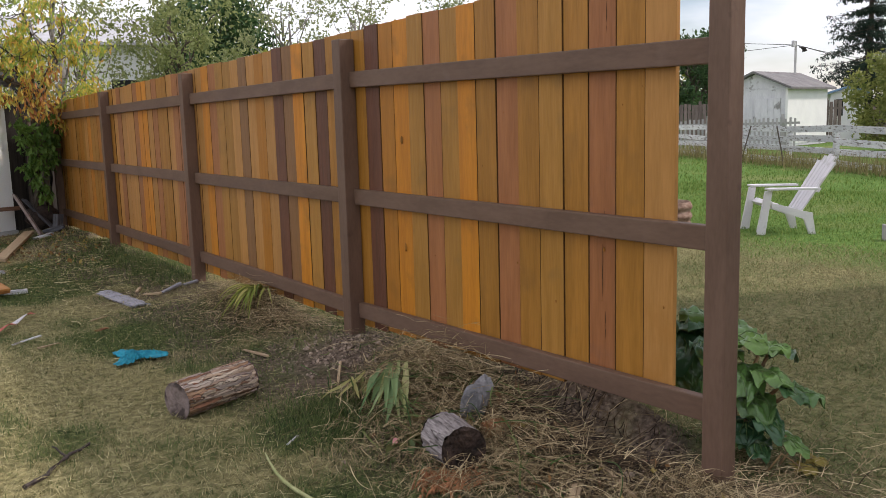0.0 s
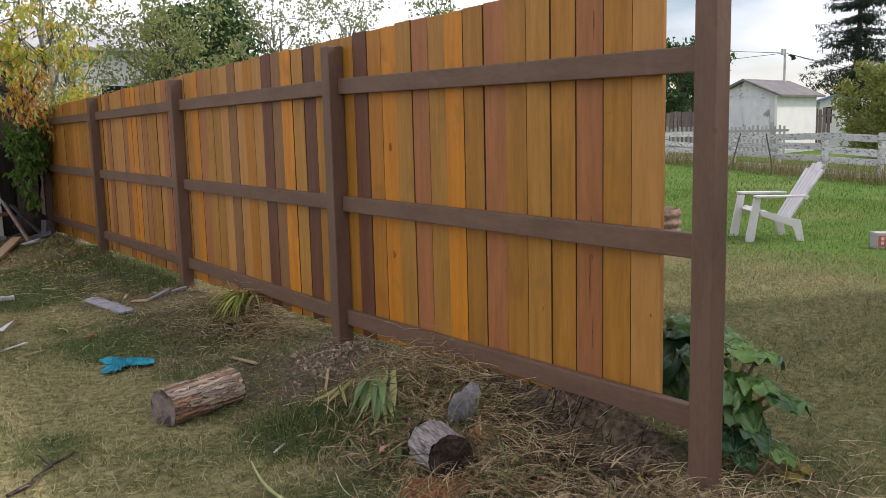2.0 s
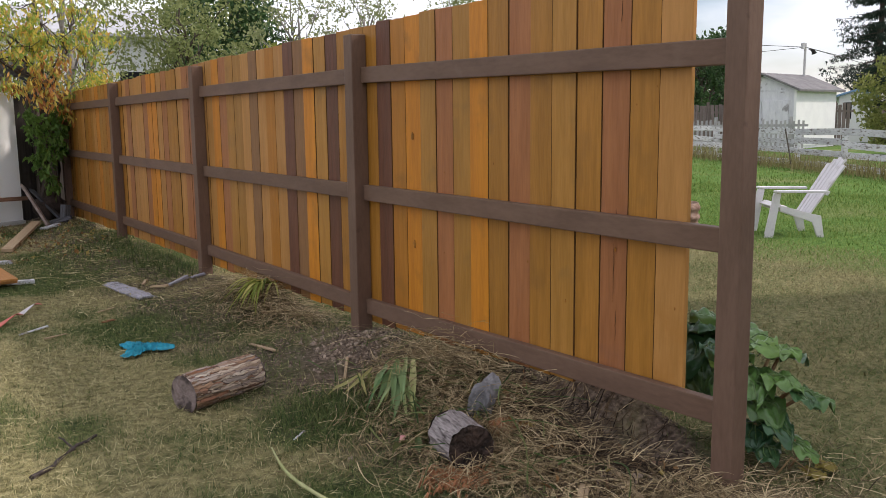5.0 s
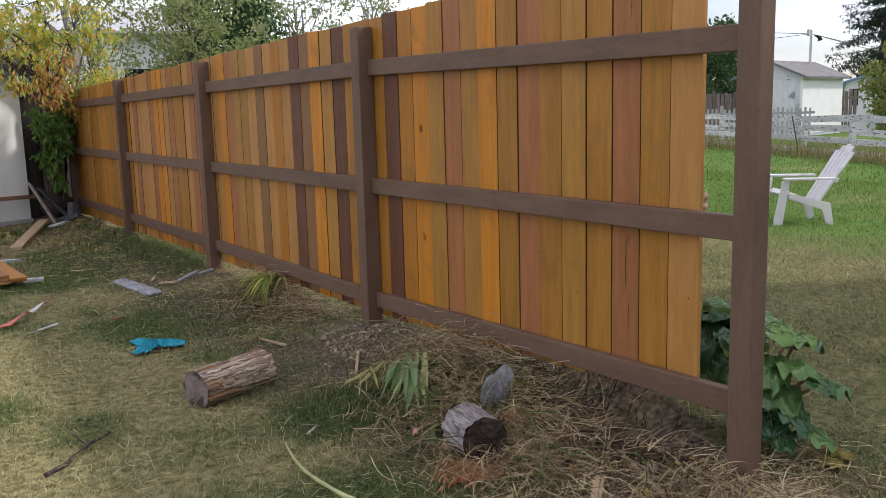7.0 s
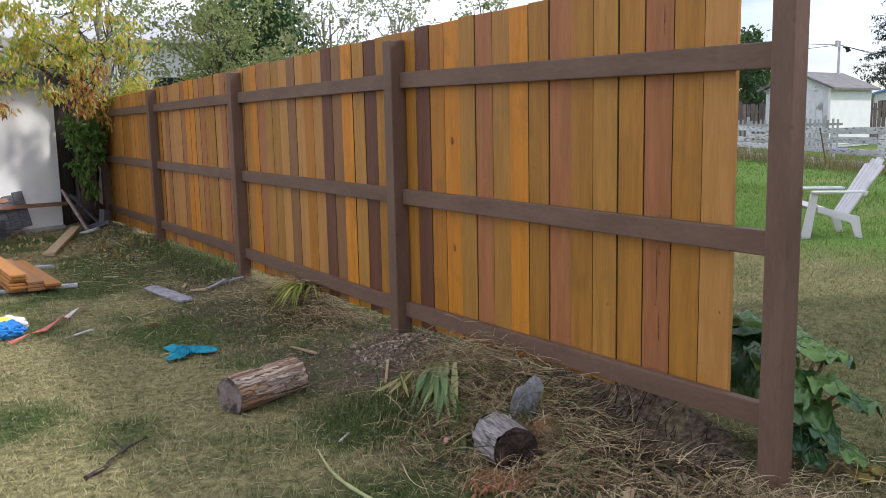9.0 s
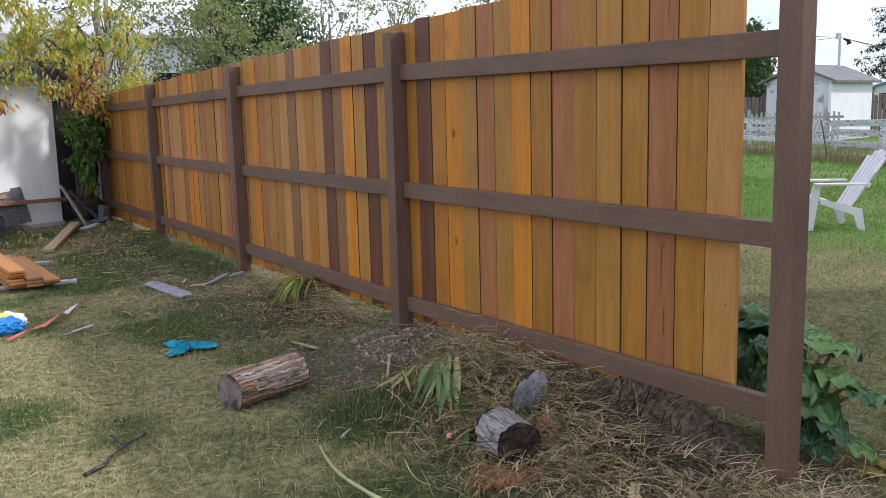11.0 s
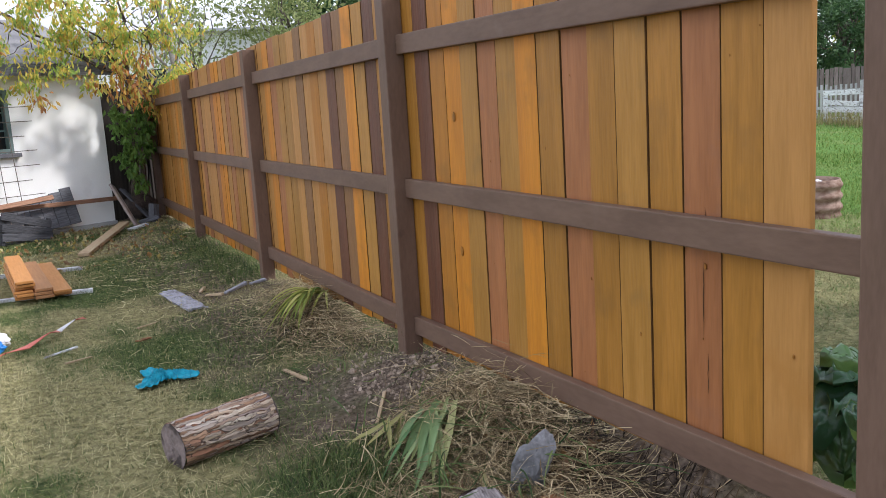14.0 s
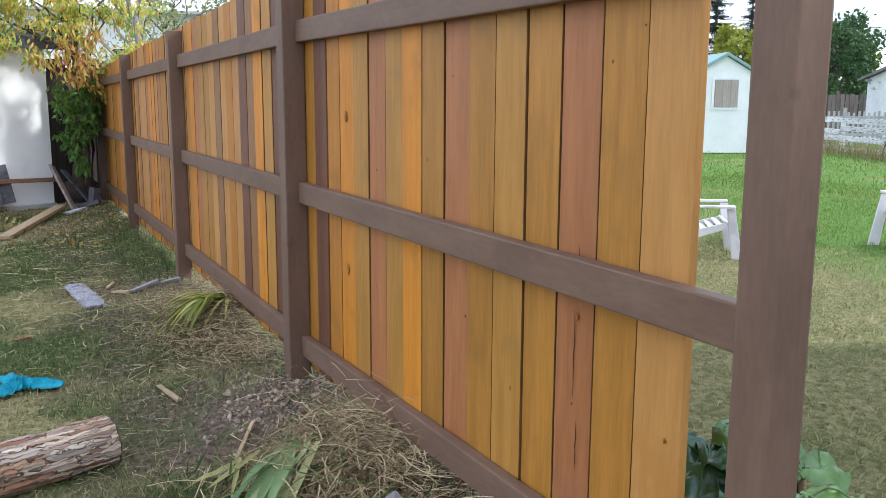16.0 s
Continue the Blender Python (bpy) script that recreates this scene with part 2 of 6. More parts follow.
DARKGLASS = mat("dark_window_glass", (0.012, 0.014, 0.016), (0.02, 0.022, 0.025), 3, 0.08, bump=0, vary=0)
GREENTRIM = mat("green_grey_trim", (0.10, 0.15, 0.14), (0.15, 0.20, 0.19), 6, 0.7, vary=0)
WIRE = mat("rusty_wire", (0.10, 0.085, 0.075), (0.17, 0.14, 0.12), 20, 0.7, metal=0.3, vary=0)
RUST = mat("rusty_corrugated_steel", (0.14, 0.07, 0.045), (0.32, 0.22, 0.17), 5, 0.8, (1, 1, 2), 20, 0.3, 0, spots=(0.08, 0.04, 0.03), spot_scale=6, spot_at=(0.56, 0.68))
BLACK = mat("charred_inside", (0.012, 0.011, 0.010), (0.04, 0.035, 0.03), 8, 0.95, vary=0)
REDPL = mat("faded_red_plastic", (0.42, 0.09, 0.07), (0.55, 0.17, 0.13), 12, 0.5, vary=0)
BLUEPL = mat("blue_plastic", (0.01, 0.14, 0.48), (0.03, 0.24, 0.62), 8, 0.4, vary=0)
YELLOWPL = mat("yellow_plastic", (0.72, 0.60, 0.08), (0.80, 0.70, 0.16), 8, 0.4, vary=0)
TRUNK = mat("grey_brown_tree_bark", (0.055, 0.042, 0.034), (0.14, 0.11, 0.09), 8, 0.9, (3, 3, 0.8), 30, 0.6, 0.1)
PALETRUNK = mat("pale_birch_bark", (0.20, 0.18, 0.16), (0.36, 0.33, 0.30), 8, 0.85, (1, 1, 3), 30, 0.3, 0.1)
GREENROOF = mat("blue_green_roof_edge", (0.20, 0.32, 0.33), (0.28, 0.40, 0.40), 6, 0.7, vary=0)
FENCEWOOD = mat("old_unpainted_fence", (0.17, 0.13, 0.115), (0.27, 0.22, 0.20), 3, 0.9, (6, 6, 0.8), 20, 0.3, 0.2)
BLUETARP = mat("blue_tarp_roof", (0.12, 0.22, 0.36), (0.18, 0.30, 0.44), 3, 0.6, vary=0)
STALK = mat("red_green_stalk", (0.22, 0.12, 0.06), (0.32, 0.22, 0.10), 12, 0.5, vary=0.2)


# ---- mesh helpers ----
def mesh_ob(name, verts, faces, material, parent=None, label="", smooth=False):
    me = bpy.data.meshes.new(name)
    me.from_pydata([tuple(v) for v in verts], [], faces)
    me.materials.append(material)
    if smooth:
        me.shade_smooth()
    ob = new(name, me)
    ob.parent = parent
    if label:
        tagged(ob, label)
    return ob


def part(name, bm, material, parent=None, label="", smooth=False):
    me = bpy.data.meshes.new(name)
    bm.to_mesh(me)
    bm.free()
    me.materials.append(material)
    if smooth:
        me.shade_smooth()
    ob = new(name, me)
    ob.parent = parent
    if label:
        tagged(ob, label)
    return ob


def thing(name, label, category, m=None, group="", kind=""):
    ob = new(name)
    ob.empty_display_size = 0.1
    if m is not None:
        ob.matrix_world = m
    return tagged(ob, label, category, group, kind)


def box(bm, x0, x1, y0, y1, z0, z1, bevel=0.0, m=None):
    r = bmesh.ops.create_cube(bm, size=1.0)
    for v in r["verts"]:
        v.co = Vector((x0 + (v.co.x + 0.5) * (x1 - x0), y0 + (v.co.y + 0.5) * (y1 - y0), z0 + (v.co.z + 0.5) * (z1 - z0)))
    vs = r["verts"]
    if bevel:
        es = list({e for v in vs for e in v.link_edges})
        g = bmesh.ops.bevel(bm, geom=es, offset=bevel, segments=2, affect="EDGES", profile=0.6)
        vs = list({v for f in g["faces"] for v in f.verts} | {v for v in vs if v.is_valid})
    if m is not None:
        bmesh.ops.transform(bm, matrix=m, verts=vs)
    return bm


def boxm(*a, **k):
    return box(bmesh.new(), *a, **k)


def tube(bm, pts, radii, seg=6):
    """A tapered tube along points."""
    rings = []
    for i, p in enumerate(pts):
        p = Vector(p)
        d = (Vector(pts[min(i + 1, len(pts) - 1)]) - Vector(pts[max(i - 1, 0)])).normalized()
        a = d.orthogonal().normalized()
        b = d.cross(a)
        rings.append([bm.verts.new(p + (a * math.cos(2 * math.pi * k / seg) + b * math.sin(2 * math.pi * k / seg)) * radii[i]) for k in range(seg)])
    for r0, r1 in zip(rings, rings[1:]):
        for k in range(seg):
            j = min(range(seg), key=lambda q: (r1[q].co - r0[0].co).length) if k == 0 else j
            bm.faces.new((r0[k], r0[(k + 1) % seg], r1[(k + 1 + j) % seg], r1[(k + j) % seg]))
    bm.faces.new(rings[0][::-1])
    bm.faces.new(rings[-1])
    return bm


RNG = np.random.default_rng(7)


def blades(name, base, length, width, lean, material, segs=2, curl=0.5, flat=False):
    """Many narrow tapering blades from base points (n x 3); lean: sideways share of the length."""
    n = len(base)
    ang = RNG.uniform(0, 2 * np.pi, n)
    dirv = np.stack([np.cos(ang), np.sin(ang), np.zeros(n)], 1)
    side = np.stack([-np.sin(ang), np.cos(ang), np.zeros(n)], 1)
    tw = RNG.uniform(0, 2 * np.pi, n)[:, None]
    side = side * np.cos(tw) + np.array([[0, 0, 1.0]]) * np.sin(tw) * 0.4
    rows = []
    for k in range(segs + 1):
        f = k / segs
        out = lean[:, None] * dirv * (f * (1 - curl) + curl * f * f)
        up = np.sqrt(np.maximum(0.0, 1 - lean ** 2))[:, None] * np.array([[0, 0, 1.0]]) * (f - 0.35 * curl * f * f)
        c = base + (out + up) * length[:, None]
        w = (width * (1 - f) ** 0.7)[:, None] * side * 0.5
        rows += [c - w, c + w] if k < segs else [c]
    v = np.stack(rows, 1)
    per = v.shape[1]
    off = np.arange(n)[:, None] * per
    faces = []
    for k in range(segs - 1):
        faces += (off + np.array([[2 * k, 2 * k + 1, 2 * k + 3, 2 * k + 2]])).tolist()
    faces += (off + np.array([[2 * segs - 2, 2 * segs - 1, 2 * segs]])).tolist()
    return mesh_ob(name, v.reshape(-1, 3), faces, material)


def leaf_cloud(name, centres, radii, counts, size, material, parent=None, droop=0.0, slim=0.45, shell=0.5, label=""):
    """A crown of small folded leaves, scattered through uneven clumps."""
    pos = []
    for c, r, k in zip(centres, radii, counts):
        d = RNG.normal(size=(k, 3))
        d /= np.linalg.norm(d, axis=1)[:, None]
        rr = (shell + (1 - shell) * RNG.random(k)) * (0.75 + 0.4 * RNG.random(k))
        pos.append(np.array(c) + d * rr[:, None] * np.array(r if np.ndim(r) else (r, r, r)))
    p = np.concatenate(pos)
    n = len(p)
    a = RNG.normal(size=(n, 3))
    a[:, 2] -= droop * 2.0
    a /= np.linalg.norm(a, axis=1)[:, None]
    b = np.cross(a, RNG.normal(size=(n, 3)))
    b /= np.linalg.norm(b, axis=1)[:, None]
    nn = np.cross(a, b)
    s = (size * RNG.uniform(0.6, 1.4, n))[:, None]
    w = s * slim
    v = np.stack([p, p + a * s * 0.5 + b * w * 0.5 + nn * w * 0.15, p + a * s, p + a * s * 0.5 - b * w * 0.5 + nn * w * 0.15], 1).reshape(-1, 3)
    o = np.arange(n)[:, None] * 4
    faces = (o + np.array([[0, 1, 2]])).tolist() + (o + np.array([[0, 2, 3]])).tolist()
    return mesh_ob(name, v, faces, material, parent, label)


# ---- ground ----
def hump(x, y, cx, cy, sx, sy, h):
    return h * math.exp(-((x - cx) / sx) ** 2 - ((y - cy) / sy) ** 2)


def height(x, y):
    z = 0.016 * noise.noise((x * 0.9, y * 0.9, 0)) + 0.009 * noise.noise((x * 3.1, y * 3.1, 5)) - 0.012
    near = math.exp(-((x + 0.10) / 0.36) ** 2)
    if -1.5 < y < 12:
        z += near * (0.055 + 0.045 * noise.noise((x * 2.5, y * 1.7, 9))) * min(1, max(0, y + 1.2))
    z += hump(x, y, 0.08, 1.35, 0.22, 0.95, 0.115) + hump(x, y, 0.0, 4.1, 0.30, 0.55, 0.10) + hump(x, y, 0.0, 2.6, 0.35, 0.35, 0.04) + hump(x, y, 0.24, 0.90, 0.13, 0.42, 0.13)
    z -= hump(x, y, 0.02, 0.72, 0.15, 0.38, 0.14) + hump(x, y, -0.42, 2.15, 0.12, 0.10, 0.04)
    return z


def spread(lo, hi, step, far, grow):
    c = list(np.arange(lo, hi + step / 2, step))
    s, v = step, hi
    while v < far:
        s *= grow
        v += s
        c.append(v)
    s, v = step, lo
    while v > -far:
        s *= grow
        v -= s
        c.insert(0, v)
    return c


def ground_mat():
    m = bpy.data.materials.new("lawn_and_soil")
    m.use_nodes = True
    n, l = m.node_tree.nodes, m.node_tree.links
    p = n["Principled BSDF"]
    geo = n.new("ShaderNodeNewGeometry")

    def nz(scale, detail=5, off=0.0):
        t = n.new("ShaderNodeTexNoise")
        t.inputs["Scale"].default_value, t.inputs["Detail"].default_value = scale, detail
        a = n.new("ShaderNodeVectorMath")
        a.inputs[1].default_value = (off, off * 2, 0)
        l.new(geo.outputs["Position"], a.inputs[0])
        l.new(a.outputs[0], t.inputs["Vector"])
        return t.outputs["Fac"]

    def ramp(f, lo, hi, a, b):
        r = n.new("ShaderNodeValToRGB")
        r.color_ramp.elements[0].position, r.color_ramp.elements[1].position = lo, hi
        r.color_ramp.elements[0].color, r.color_ramp.elements[1].color = (*a, 1), (*b, 1)
        l.new(f, r.inputs["Fac"])
        return r.outputs["Color"]

    def mix(f, a, b):
        x = n.new("ShaderNodeMix")
        x.data_type = "RGBA"
        l.new(f, x.inputs["Factor"])
        l.new(a, x.inputs["A"])
        l.new(b, x.inputs["B"])
        return x.outputs["Result"]

    def band(axis, lo, hi):
        s = n.new("ShaderNodeSeparateXYZ")
        l.new(geo.outputs["Position"], s.inputs[0])
        wob = n.new("ShaderNodeMath")
        wob.operation = "MULTIPLY_ADD"
        l.new(nz(1.8, 4, 3.3), wob.inputs[0])
        wob.inputs[1].default_value = 0.9
        l.new(s.outputs[axis], wob.inputs[2])
        r = n.new("ShaderNodeMapRange")
        r.inputs["From Min"].default_value, r.inputs["From Max"].default_value = lo, hi
        l.new(wob.outputs[0], r.inputs["Value"])
        return r.outputs[0]

    W = (0, 0, 0), (1, 1, 1)
    dry = ramp(nz(26, 6), 0.3, 0.7, (0.118, 0.107, 0.047), (0.42, 0.37, 0.185))
    green = ramp(nz(34, 6, 2.0), 0.3, 0.7, (0.026, 0.046, 0.016), (0.135, 0.165, 0.055))
    soil = ramp(nz(40, 8, 4.0), 0.3, 0.75, (0.052, 0.037, 0.028), (0.27, 0.205, 0.155))
    lush = ramp(nz(20, 6, 6.0), 0.3, 0.7, (0.055, 0.125, 0.022), (0.16, 0.26, 0.06))
    ga = n.new("ShaderNodeAttribute")
    ga.attribute_name = "green"
    lawn = mix(ga.outputs["Fac"], dry, green)
    back = mix(ramp(nz(0.55, 4, 8.0), 0.52, 0.85, *W), lush, dry)
    base = mix(band("X", 4.7, 6.0), lawn, back)
    s1, s2 = band("X", -0.55, -0.15), band("X", 0.75, 0.55)
    both = n.new("ShaderNodeMath")
    both.operation = "MULTIPLY"
    l.new(s1, both.inputs[0])
    l.new(s2, both.inputs[1])
    patch = n.new("ShaderNodeMath")
    patch.operation = "MULTIPLY"
    l.new(both.outputs[0], patch.inputs[0])
    l.new(ramp(nz(2.4, 5, 11.0), 0.36, 0.5, *W), patch.inputs[1])
    at_ = n.new("ShaderNodeAttribute")
    at_.attribute_name = "soil"
    bare_ = n.new("ShaderNodeMath")
    bare_.operation = "MAXIMUM"
    l.new(patch.outputs[0], bare_.inputs[0])
    l.new(at_.outputs["Fac"], bare_.inputs[1])
    col = mix(bare_.outputs[0], base, soil)
    l.new(col, p.inputs["Base Color"])
    p.inputs["Roughness"].default_value = 0.95
    p.inputs["Specular IOR Level"].default_value = 0.1
    bp = n.new("ShaderNodeBump")
    bp.inputs["Strength"].default_value, bp.inputs["Distance"].default_value = 1.0, 0.04
    l.new(nz(45, 8, 1.5), bp.inputs["Height"])
    l.new(bp.outputs[0], p.inputs["Normal"])
    return m


gx, gy = spread(-4.0, 1.6, 0.055, 900, 1.16), spread(-2.5, 11.5, 0.055, 900, 1.16)
gv = [(x, y, height(x, y)) for y in gy for x in gx]
W_ = len(gx)
gf = [(j * W_ + i, j * W_ + i + 1, (j + 1) * W_ + i + 1, (j + 1) * W_ + i) for j in range(len(gy) - 1) for i in range(W_ - 1)]
ground = tagged(mesh_ob("ground", gv, gf, ground_mat(), smooth=True), "mown lawn of green and dry grass with bare soil along the fence", "ground", kind="structure")



def bare(x, y):
    return hump(x, y, -0.27, 2.42, 0.40, 0.40, 1.3) + hump(x, y, -0.12, 0.4, 0.25, 0.25, 0.8) + hump(x, y, -0.08, 4.5, 0.25, 0.5, 0.7) + hump(x, y, -0.45, 2.1, 0.18, 0.14, 0.9) + hump(x, y, -0.6, 8.6, 0.6, 0.9, 0.6) + hump(x, y, -2.0, 8.6, 0.8, 0.7, 0.5) + hump(x, y, -0.02, 0.75, 0.16, 0.42, 0.9) + hump(x, y, 0.17, 0.88, 0.18, 0.48, 1.2)


def green_here(x, y):
    f = noise.noise((x * 0.9 + 3, y * 0.9, 2.0)) + 0.6 * noise.noise((x * 2.7, y * 2.7, 4.0)) + 0.25 * noise.noise((x * 9, y * 9, 1.0))
    f += hump(x, y, -0.68, 1.62, 0.30, 0.34, 0.7) + hump(x, y, -0.62, 2.75, 0.32, 0.6, 0.45) + hump(x, y, -0.7, 4.0, 0.5, 0.7, 0.3) + hump(x, y, -0.9, 6.4, 0.9, 1.6, 0.3)
    f -= hump(x, y, -1.7, 2.6, 0.6, 1.1, 0.28) + hump(x, y, -1.75, 4.8, 0.7, 1.6, 0.30) + hump(x, y, -1.8, 8.0, 1.2, 1.2, 0.3)
    return min(1.0, max(0.05, 0.45 + 1.7 * f))


green_at = ground.data.attributes.new("green", "FLOAT", "POINT")
green_at.data.foreach_set("value", [(green_here(x, y) if x < 0.25 else 0.45 + 0.5 * noise.noise((x * 4, y * 4, 6))) if abs(x) < 5 and -3 < y < 12 else 0.5 for x, y, z in gv])
soil_at = ground.data.attributes.new("soil", "FLOAT", "POINT")
soil_at.data.foreach_set("value", [min(1.0, max(0.0, (bare(x, y) + hump(x, y, -0.08, 1.0, 0.3, 0.8, 0.9) + hump(x, y, -0.1, 3.9, 0.3, 0.6, 0.5)) * (0.8 + 0.8 * noise.noise((x * 5, y * 5, 3))))) if abs(x) < 4 and -1 < y < 11 else 0.0 for x, y, z in gv])

# ---- the new fence ----
fence = thing("fence", "new wooden fence of boards stained mixed gold and brown", "fence")
POST_Y = (0.044, 2.60, 5.284, 7.968, 10.65)
POST_TOP = (1.84, 1.765, 1.735, 1.70, 1.67)
for y, top in zip(POST_Y, POST_TOP):
    d, w = (0.074, 0.084) if y < 1 else (0.092, 0.092)
    part("post", boxm(-0.052, d - 0.052, y, y + w, -0.25, top, 0.006), PAINT, fence, "square post painted brown")
RAILS = ((1.555, 1.588, 1.575, 1.55, 1.53), (0.94, 0.94, 0.94, 0.943, 0.94), (0.345, 0.288, 0.292, 0.29, 0.28))
for tops in RAILS:
    for i in range(4):
        y0, y1 = POST_Y[i] + 0.094, POST_Y[i + 1] - 0.002
        bm = boxm(0.0, 0.038, 0, y1 - y0, -0.086, 0.0, 0.005)
        rail = part("rail", bm, RAILP, fence, "horizontal rail painted brown")
        rail.location = (0, y0, tops[i])
        rail.rotation_euler = (math.atan2(tops[i + 1] - tops[i], y1 - y0), 0, 0)
TONES = "tgrglgrgolrloadg" + "gg" + "dlobdtatbtllrott" + "rrrtggrtoortttrtgg" + "gtaglotgagtgtlagtg"
EDGES = [0.336 + 0.1437 * k for k in range(17)] + [2.799, 2.963] + [2.963 + 0.1524 * k for k in range(1, 56)]
BW = 0.140
board_mesh = {}
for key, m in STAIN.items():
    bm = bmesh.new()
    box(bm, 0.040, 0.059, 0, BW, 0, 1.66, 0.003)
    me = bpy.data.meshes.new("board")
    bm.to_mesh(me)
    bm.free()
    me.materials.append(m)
    me.materials.append(EDGESHADE)
    # side faces get the darkened tone that imitates shade between boards
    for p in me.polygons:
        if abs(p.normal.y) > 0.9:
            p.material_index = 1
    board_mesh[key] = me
end_board = board_mesh["t"].copy()  # the last board is stained round its open edge too, without the gap shade
for p in end_board.polygons:
    p.material_index = 0
rb = random.Random(11)
for k in range(len(TONES)):
    y, y1 = EDGES[k], EDGES[k + 1]
    if y1 > 10.90:
        break
    gap = rb.choice((0.0015, 0.0025, 0.004, 0.005)) * (1.0 if k < 16 else 0.6)
    ob = new("board", board_mesh[TONES[k]] if k else end_board)
    ob.parent = fence
    top = 1.858 - 0.0175 * y + rb.uniform(-0.006, 0.006)
    low = 0.15 + 0.090 * (2.6 - y) / 2.26 if y < 2.6 else 0.15 - 0.012 * (y - 2.6)
    low += rb.uniform(-0.008, 0.008)
    ob.location = (rb.uniform(-0.001, 0.006), y + gap / 2, low)
    ob.scale = (1, (y1 - y - gap) / BW, (top - low) / 1.66)
    ob.rotation_euler = (rb.uniform(-0.0012, 0.0012), 0, rb.uniform(-0.014, 0.014))
# knots, checks and nail heads on the boards
def knot(y, z, r, x=0.0405):
    bm = bmesh.new()
    bmesh.ops.create_uvsphere(bm, u_segments=12, v_segments=6, radius=1.0)
    for v in bm.verts:
        v.co *= 1 + 0.2 * noise.noise(v.co * 1.5 + Vector((y * 9, z * 9, 0)))
    bmesh.ops.scale(bm, vec=(0.0016, r * 0.62, r), verts=bm.verts)
    part("knot", bm, KNOT, fence, "small dark knot", smooth=True).location = (x, y, z)


def check(y, z, l_, w=0.0011):
    bm = bmesh.new()
    pts = [(0.0, 0.004 * noise.noise((y * 7, z + k * 1.3, 2)), l_ * k / 6) for k in range(7)]
    tube(bm, pts, [w * math.sin(math.pi * (k + 0.35) / 6.7) for k in range(7)], 5)
    part("drying_check", bm, CRACK, fence, "thin dark drying crack").location = (0.0398 + 0.003, y, z)


for y, z, r in ((2.13, 0.655, 0.021), (2.135, 1.215, 0.021), (0.68, 0.80, 0.009), (0.42, 1.52, 0.013), (1.62, 0.50, 0.007), (0.38, 0.62, 0.006), (0.96, 0.55, 0.007), (1.45, 1.1, 0.006)):
    knot(y, z, r)
rk = random.Random(5)
for i in range(40):
    knot(rk.uniform(0.36, 7.5), rk.uniform(0.35, 1.7), rk.choice((0.002, 0.0025, 0.003, 0.005)), 0.0425)
for y, z, l_ in ((0.69, 0.60, 0.22), (0.675, 0.44, 0.12), (0.68, 0.86, 0.10), (1.55, 1.02, 0.12), (3.36, 0.50, 0.3), (3.34, 0.9, 0.25), (0.67, 1.62, 0.12)):
    check(y, z, l_)


# ---- the white stucco shed at the end of the fence ----
WALL = Matrix.Translation((-0.585, 10.672, 0.0)) @ Matrix.Rotation(math.atan2(0.45, 0.893), 4, "Z")  # x along the wall, corner at 0, y into the shed
shed = thing("stucco_shed", "small white stucco shed with a shingled roof", "shed", WALL)
WX0, WX1, WZ0, WZ1 = -1.95, -1.17, 1.00, 1.72
bm = bmesh.new()
box(bm, WX1, 0, 0, 0.15, 0.047, 1.95)
box(bm, -5.0, WX0, 0, 0.15, 0.047, 1.95)
box(bm, WX0, WX1, 0, 0.15, 0.047, WZ0)
box(bm, WX0, WX1, 0, 0.15, WZ1, 1.95)
part("wall", bm, STUCCO, shed, "dappled white stucco wall")
part("wall", boxm(-0.15, 0, 0.15, 3.6, 0.047, 1.95), STUCCO, shed)
part("wall", boxm(-5.0, -4.85, 0.15, 3.6, 0.047, 1.95), STUCCO, shed)
part("wall", boxm(-4.85, -0.15, 3.45, 3.6, 0.047, 1.95), STUCCO, shed)
part("foundation", boxm(-5.02, 0.02, -0.02, 3.62, -0.2, 0.045, 0.01), CONCRETE, shed)
win = part("window", boxm(WX0 + 0.05, WX1 - 0.05, 0.07, 0.08, WZ0 + 0.05, WZ1 - 0.05), DARKGLASS, shed, "dark small-paned window")
for a in ((WX0, WX0 + 0.05, WZ0, WZ1), (WX1 - 0.05, WX1, WZ0, WZ1), (WX0 + 0.05, WX1 - 0.05, WZ0, WZ0 + 0.05), (WX0 + 0.05, WX1 - 0.05, WZ1 - 0.05, WZ1)):
    part("frame", boxm(a[0], a[1], -0.012, 0.10, a[2], a[3], 0.004), GREENTRIM, win)
for i in range(1, 4):
    x = WX0 + 0.05 + (WX1 - WX0 - 0.1) * i / 4
    part("glazing_bar", boxm(x - 0.009, x + 0.009, 0.05, 0.068, WZ0 + 0.05, WZ1 - 0.05), GREENTRIM, win)
for i in range(1, 3):
    z = WZ0 + 0.05 + (WZ1 - WZ0 - 0.1) * i / 3
    part("glazing_bar", boxm(WX0 + 0.05, WX1 - 0.05, 0.046, 0.064, z - 0.009, z + 0.009), GREENTRIM, win)
part("sill", boxm(WX0 - 0.06, WX1 + 0.06, -0.06, 0.0, WZ0 - 0.05, WZ0 - 0.002, 0.006), GREYWOOD, win)
rf = bmesh.new()
for s0, s1 in ((-0.16, 1.85), (3.75, 1.80)):
    sl = 0.36 * abs(s1 - s0)
    v = [rf.verts.new(p) for p in ((-5.25, s0, 1.93), (0.25, s0, 1.93), (0.25, s1, 1.93 + sl), (-5.25, s1, 1.93 + sl))]
    w = [rf.verts.new(q.co + Vector((0, 0, 0.07))) for q in v]
    rf.faces.new(v[::-1])
    rf.faces.new(w)
    for i in range(4):
        rf.faces.new((v[i], v[(i + 1) % 4], w[(i + 1) % 4], w[i]))
part("roof", rf, SHINGLE, shed, "weathered grey shingle roof")
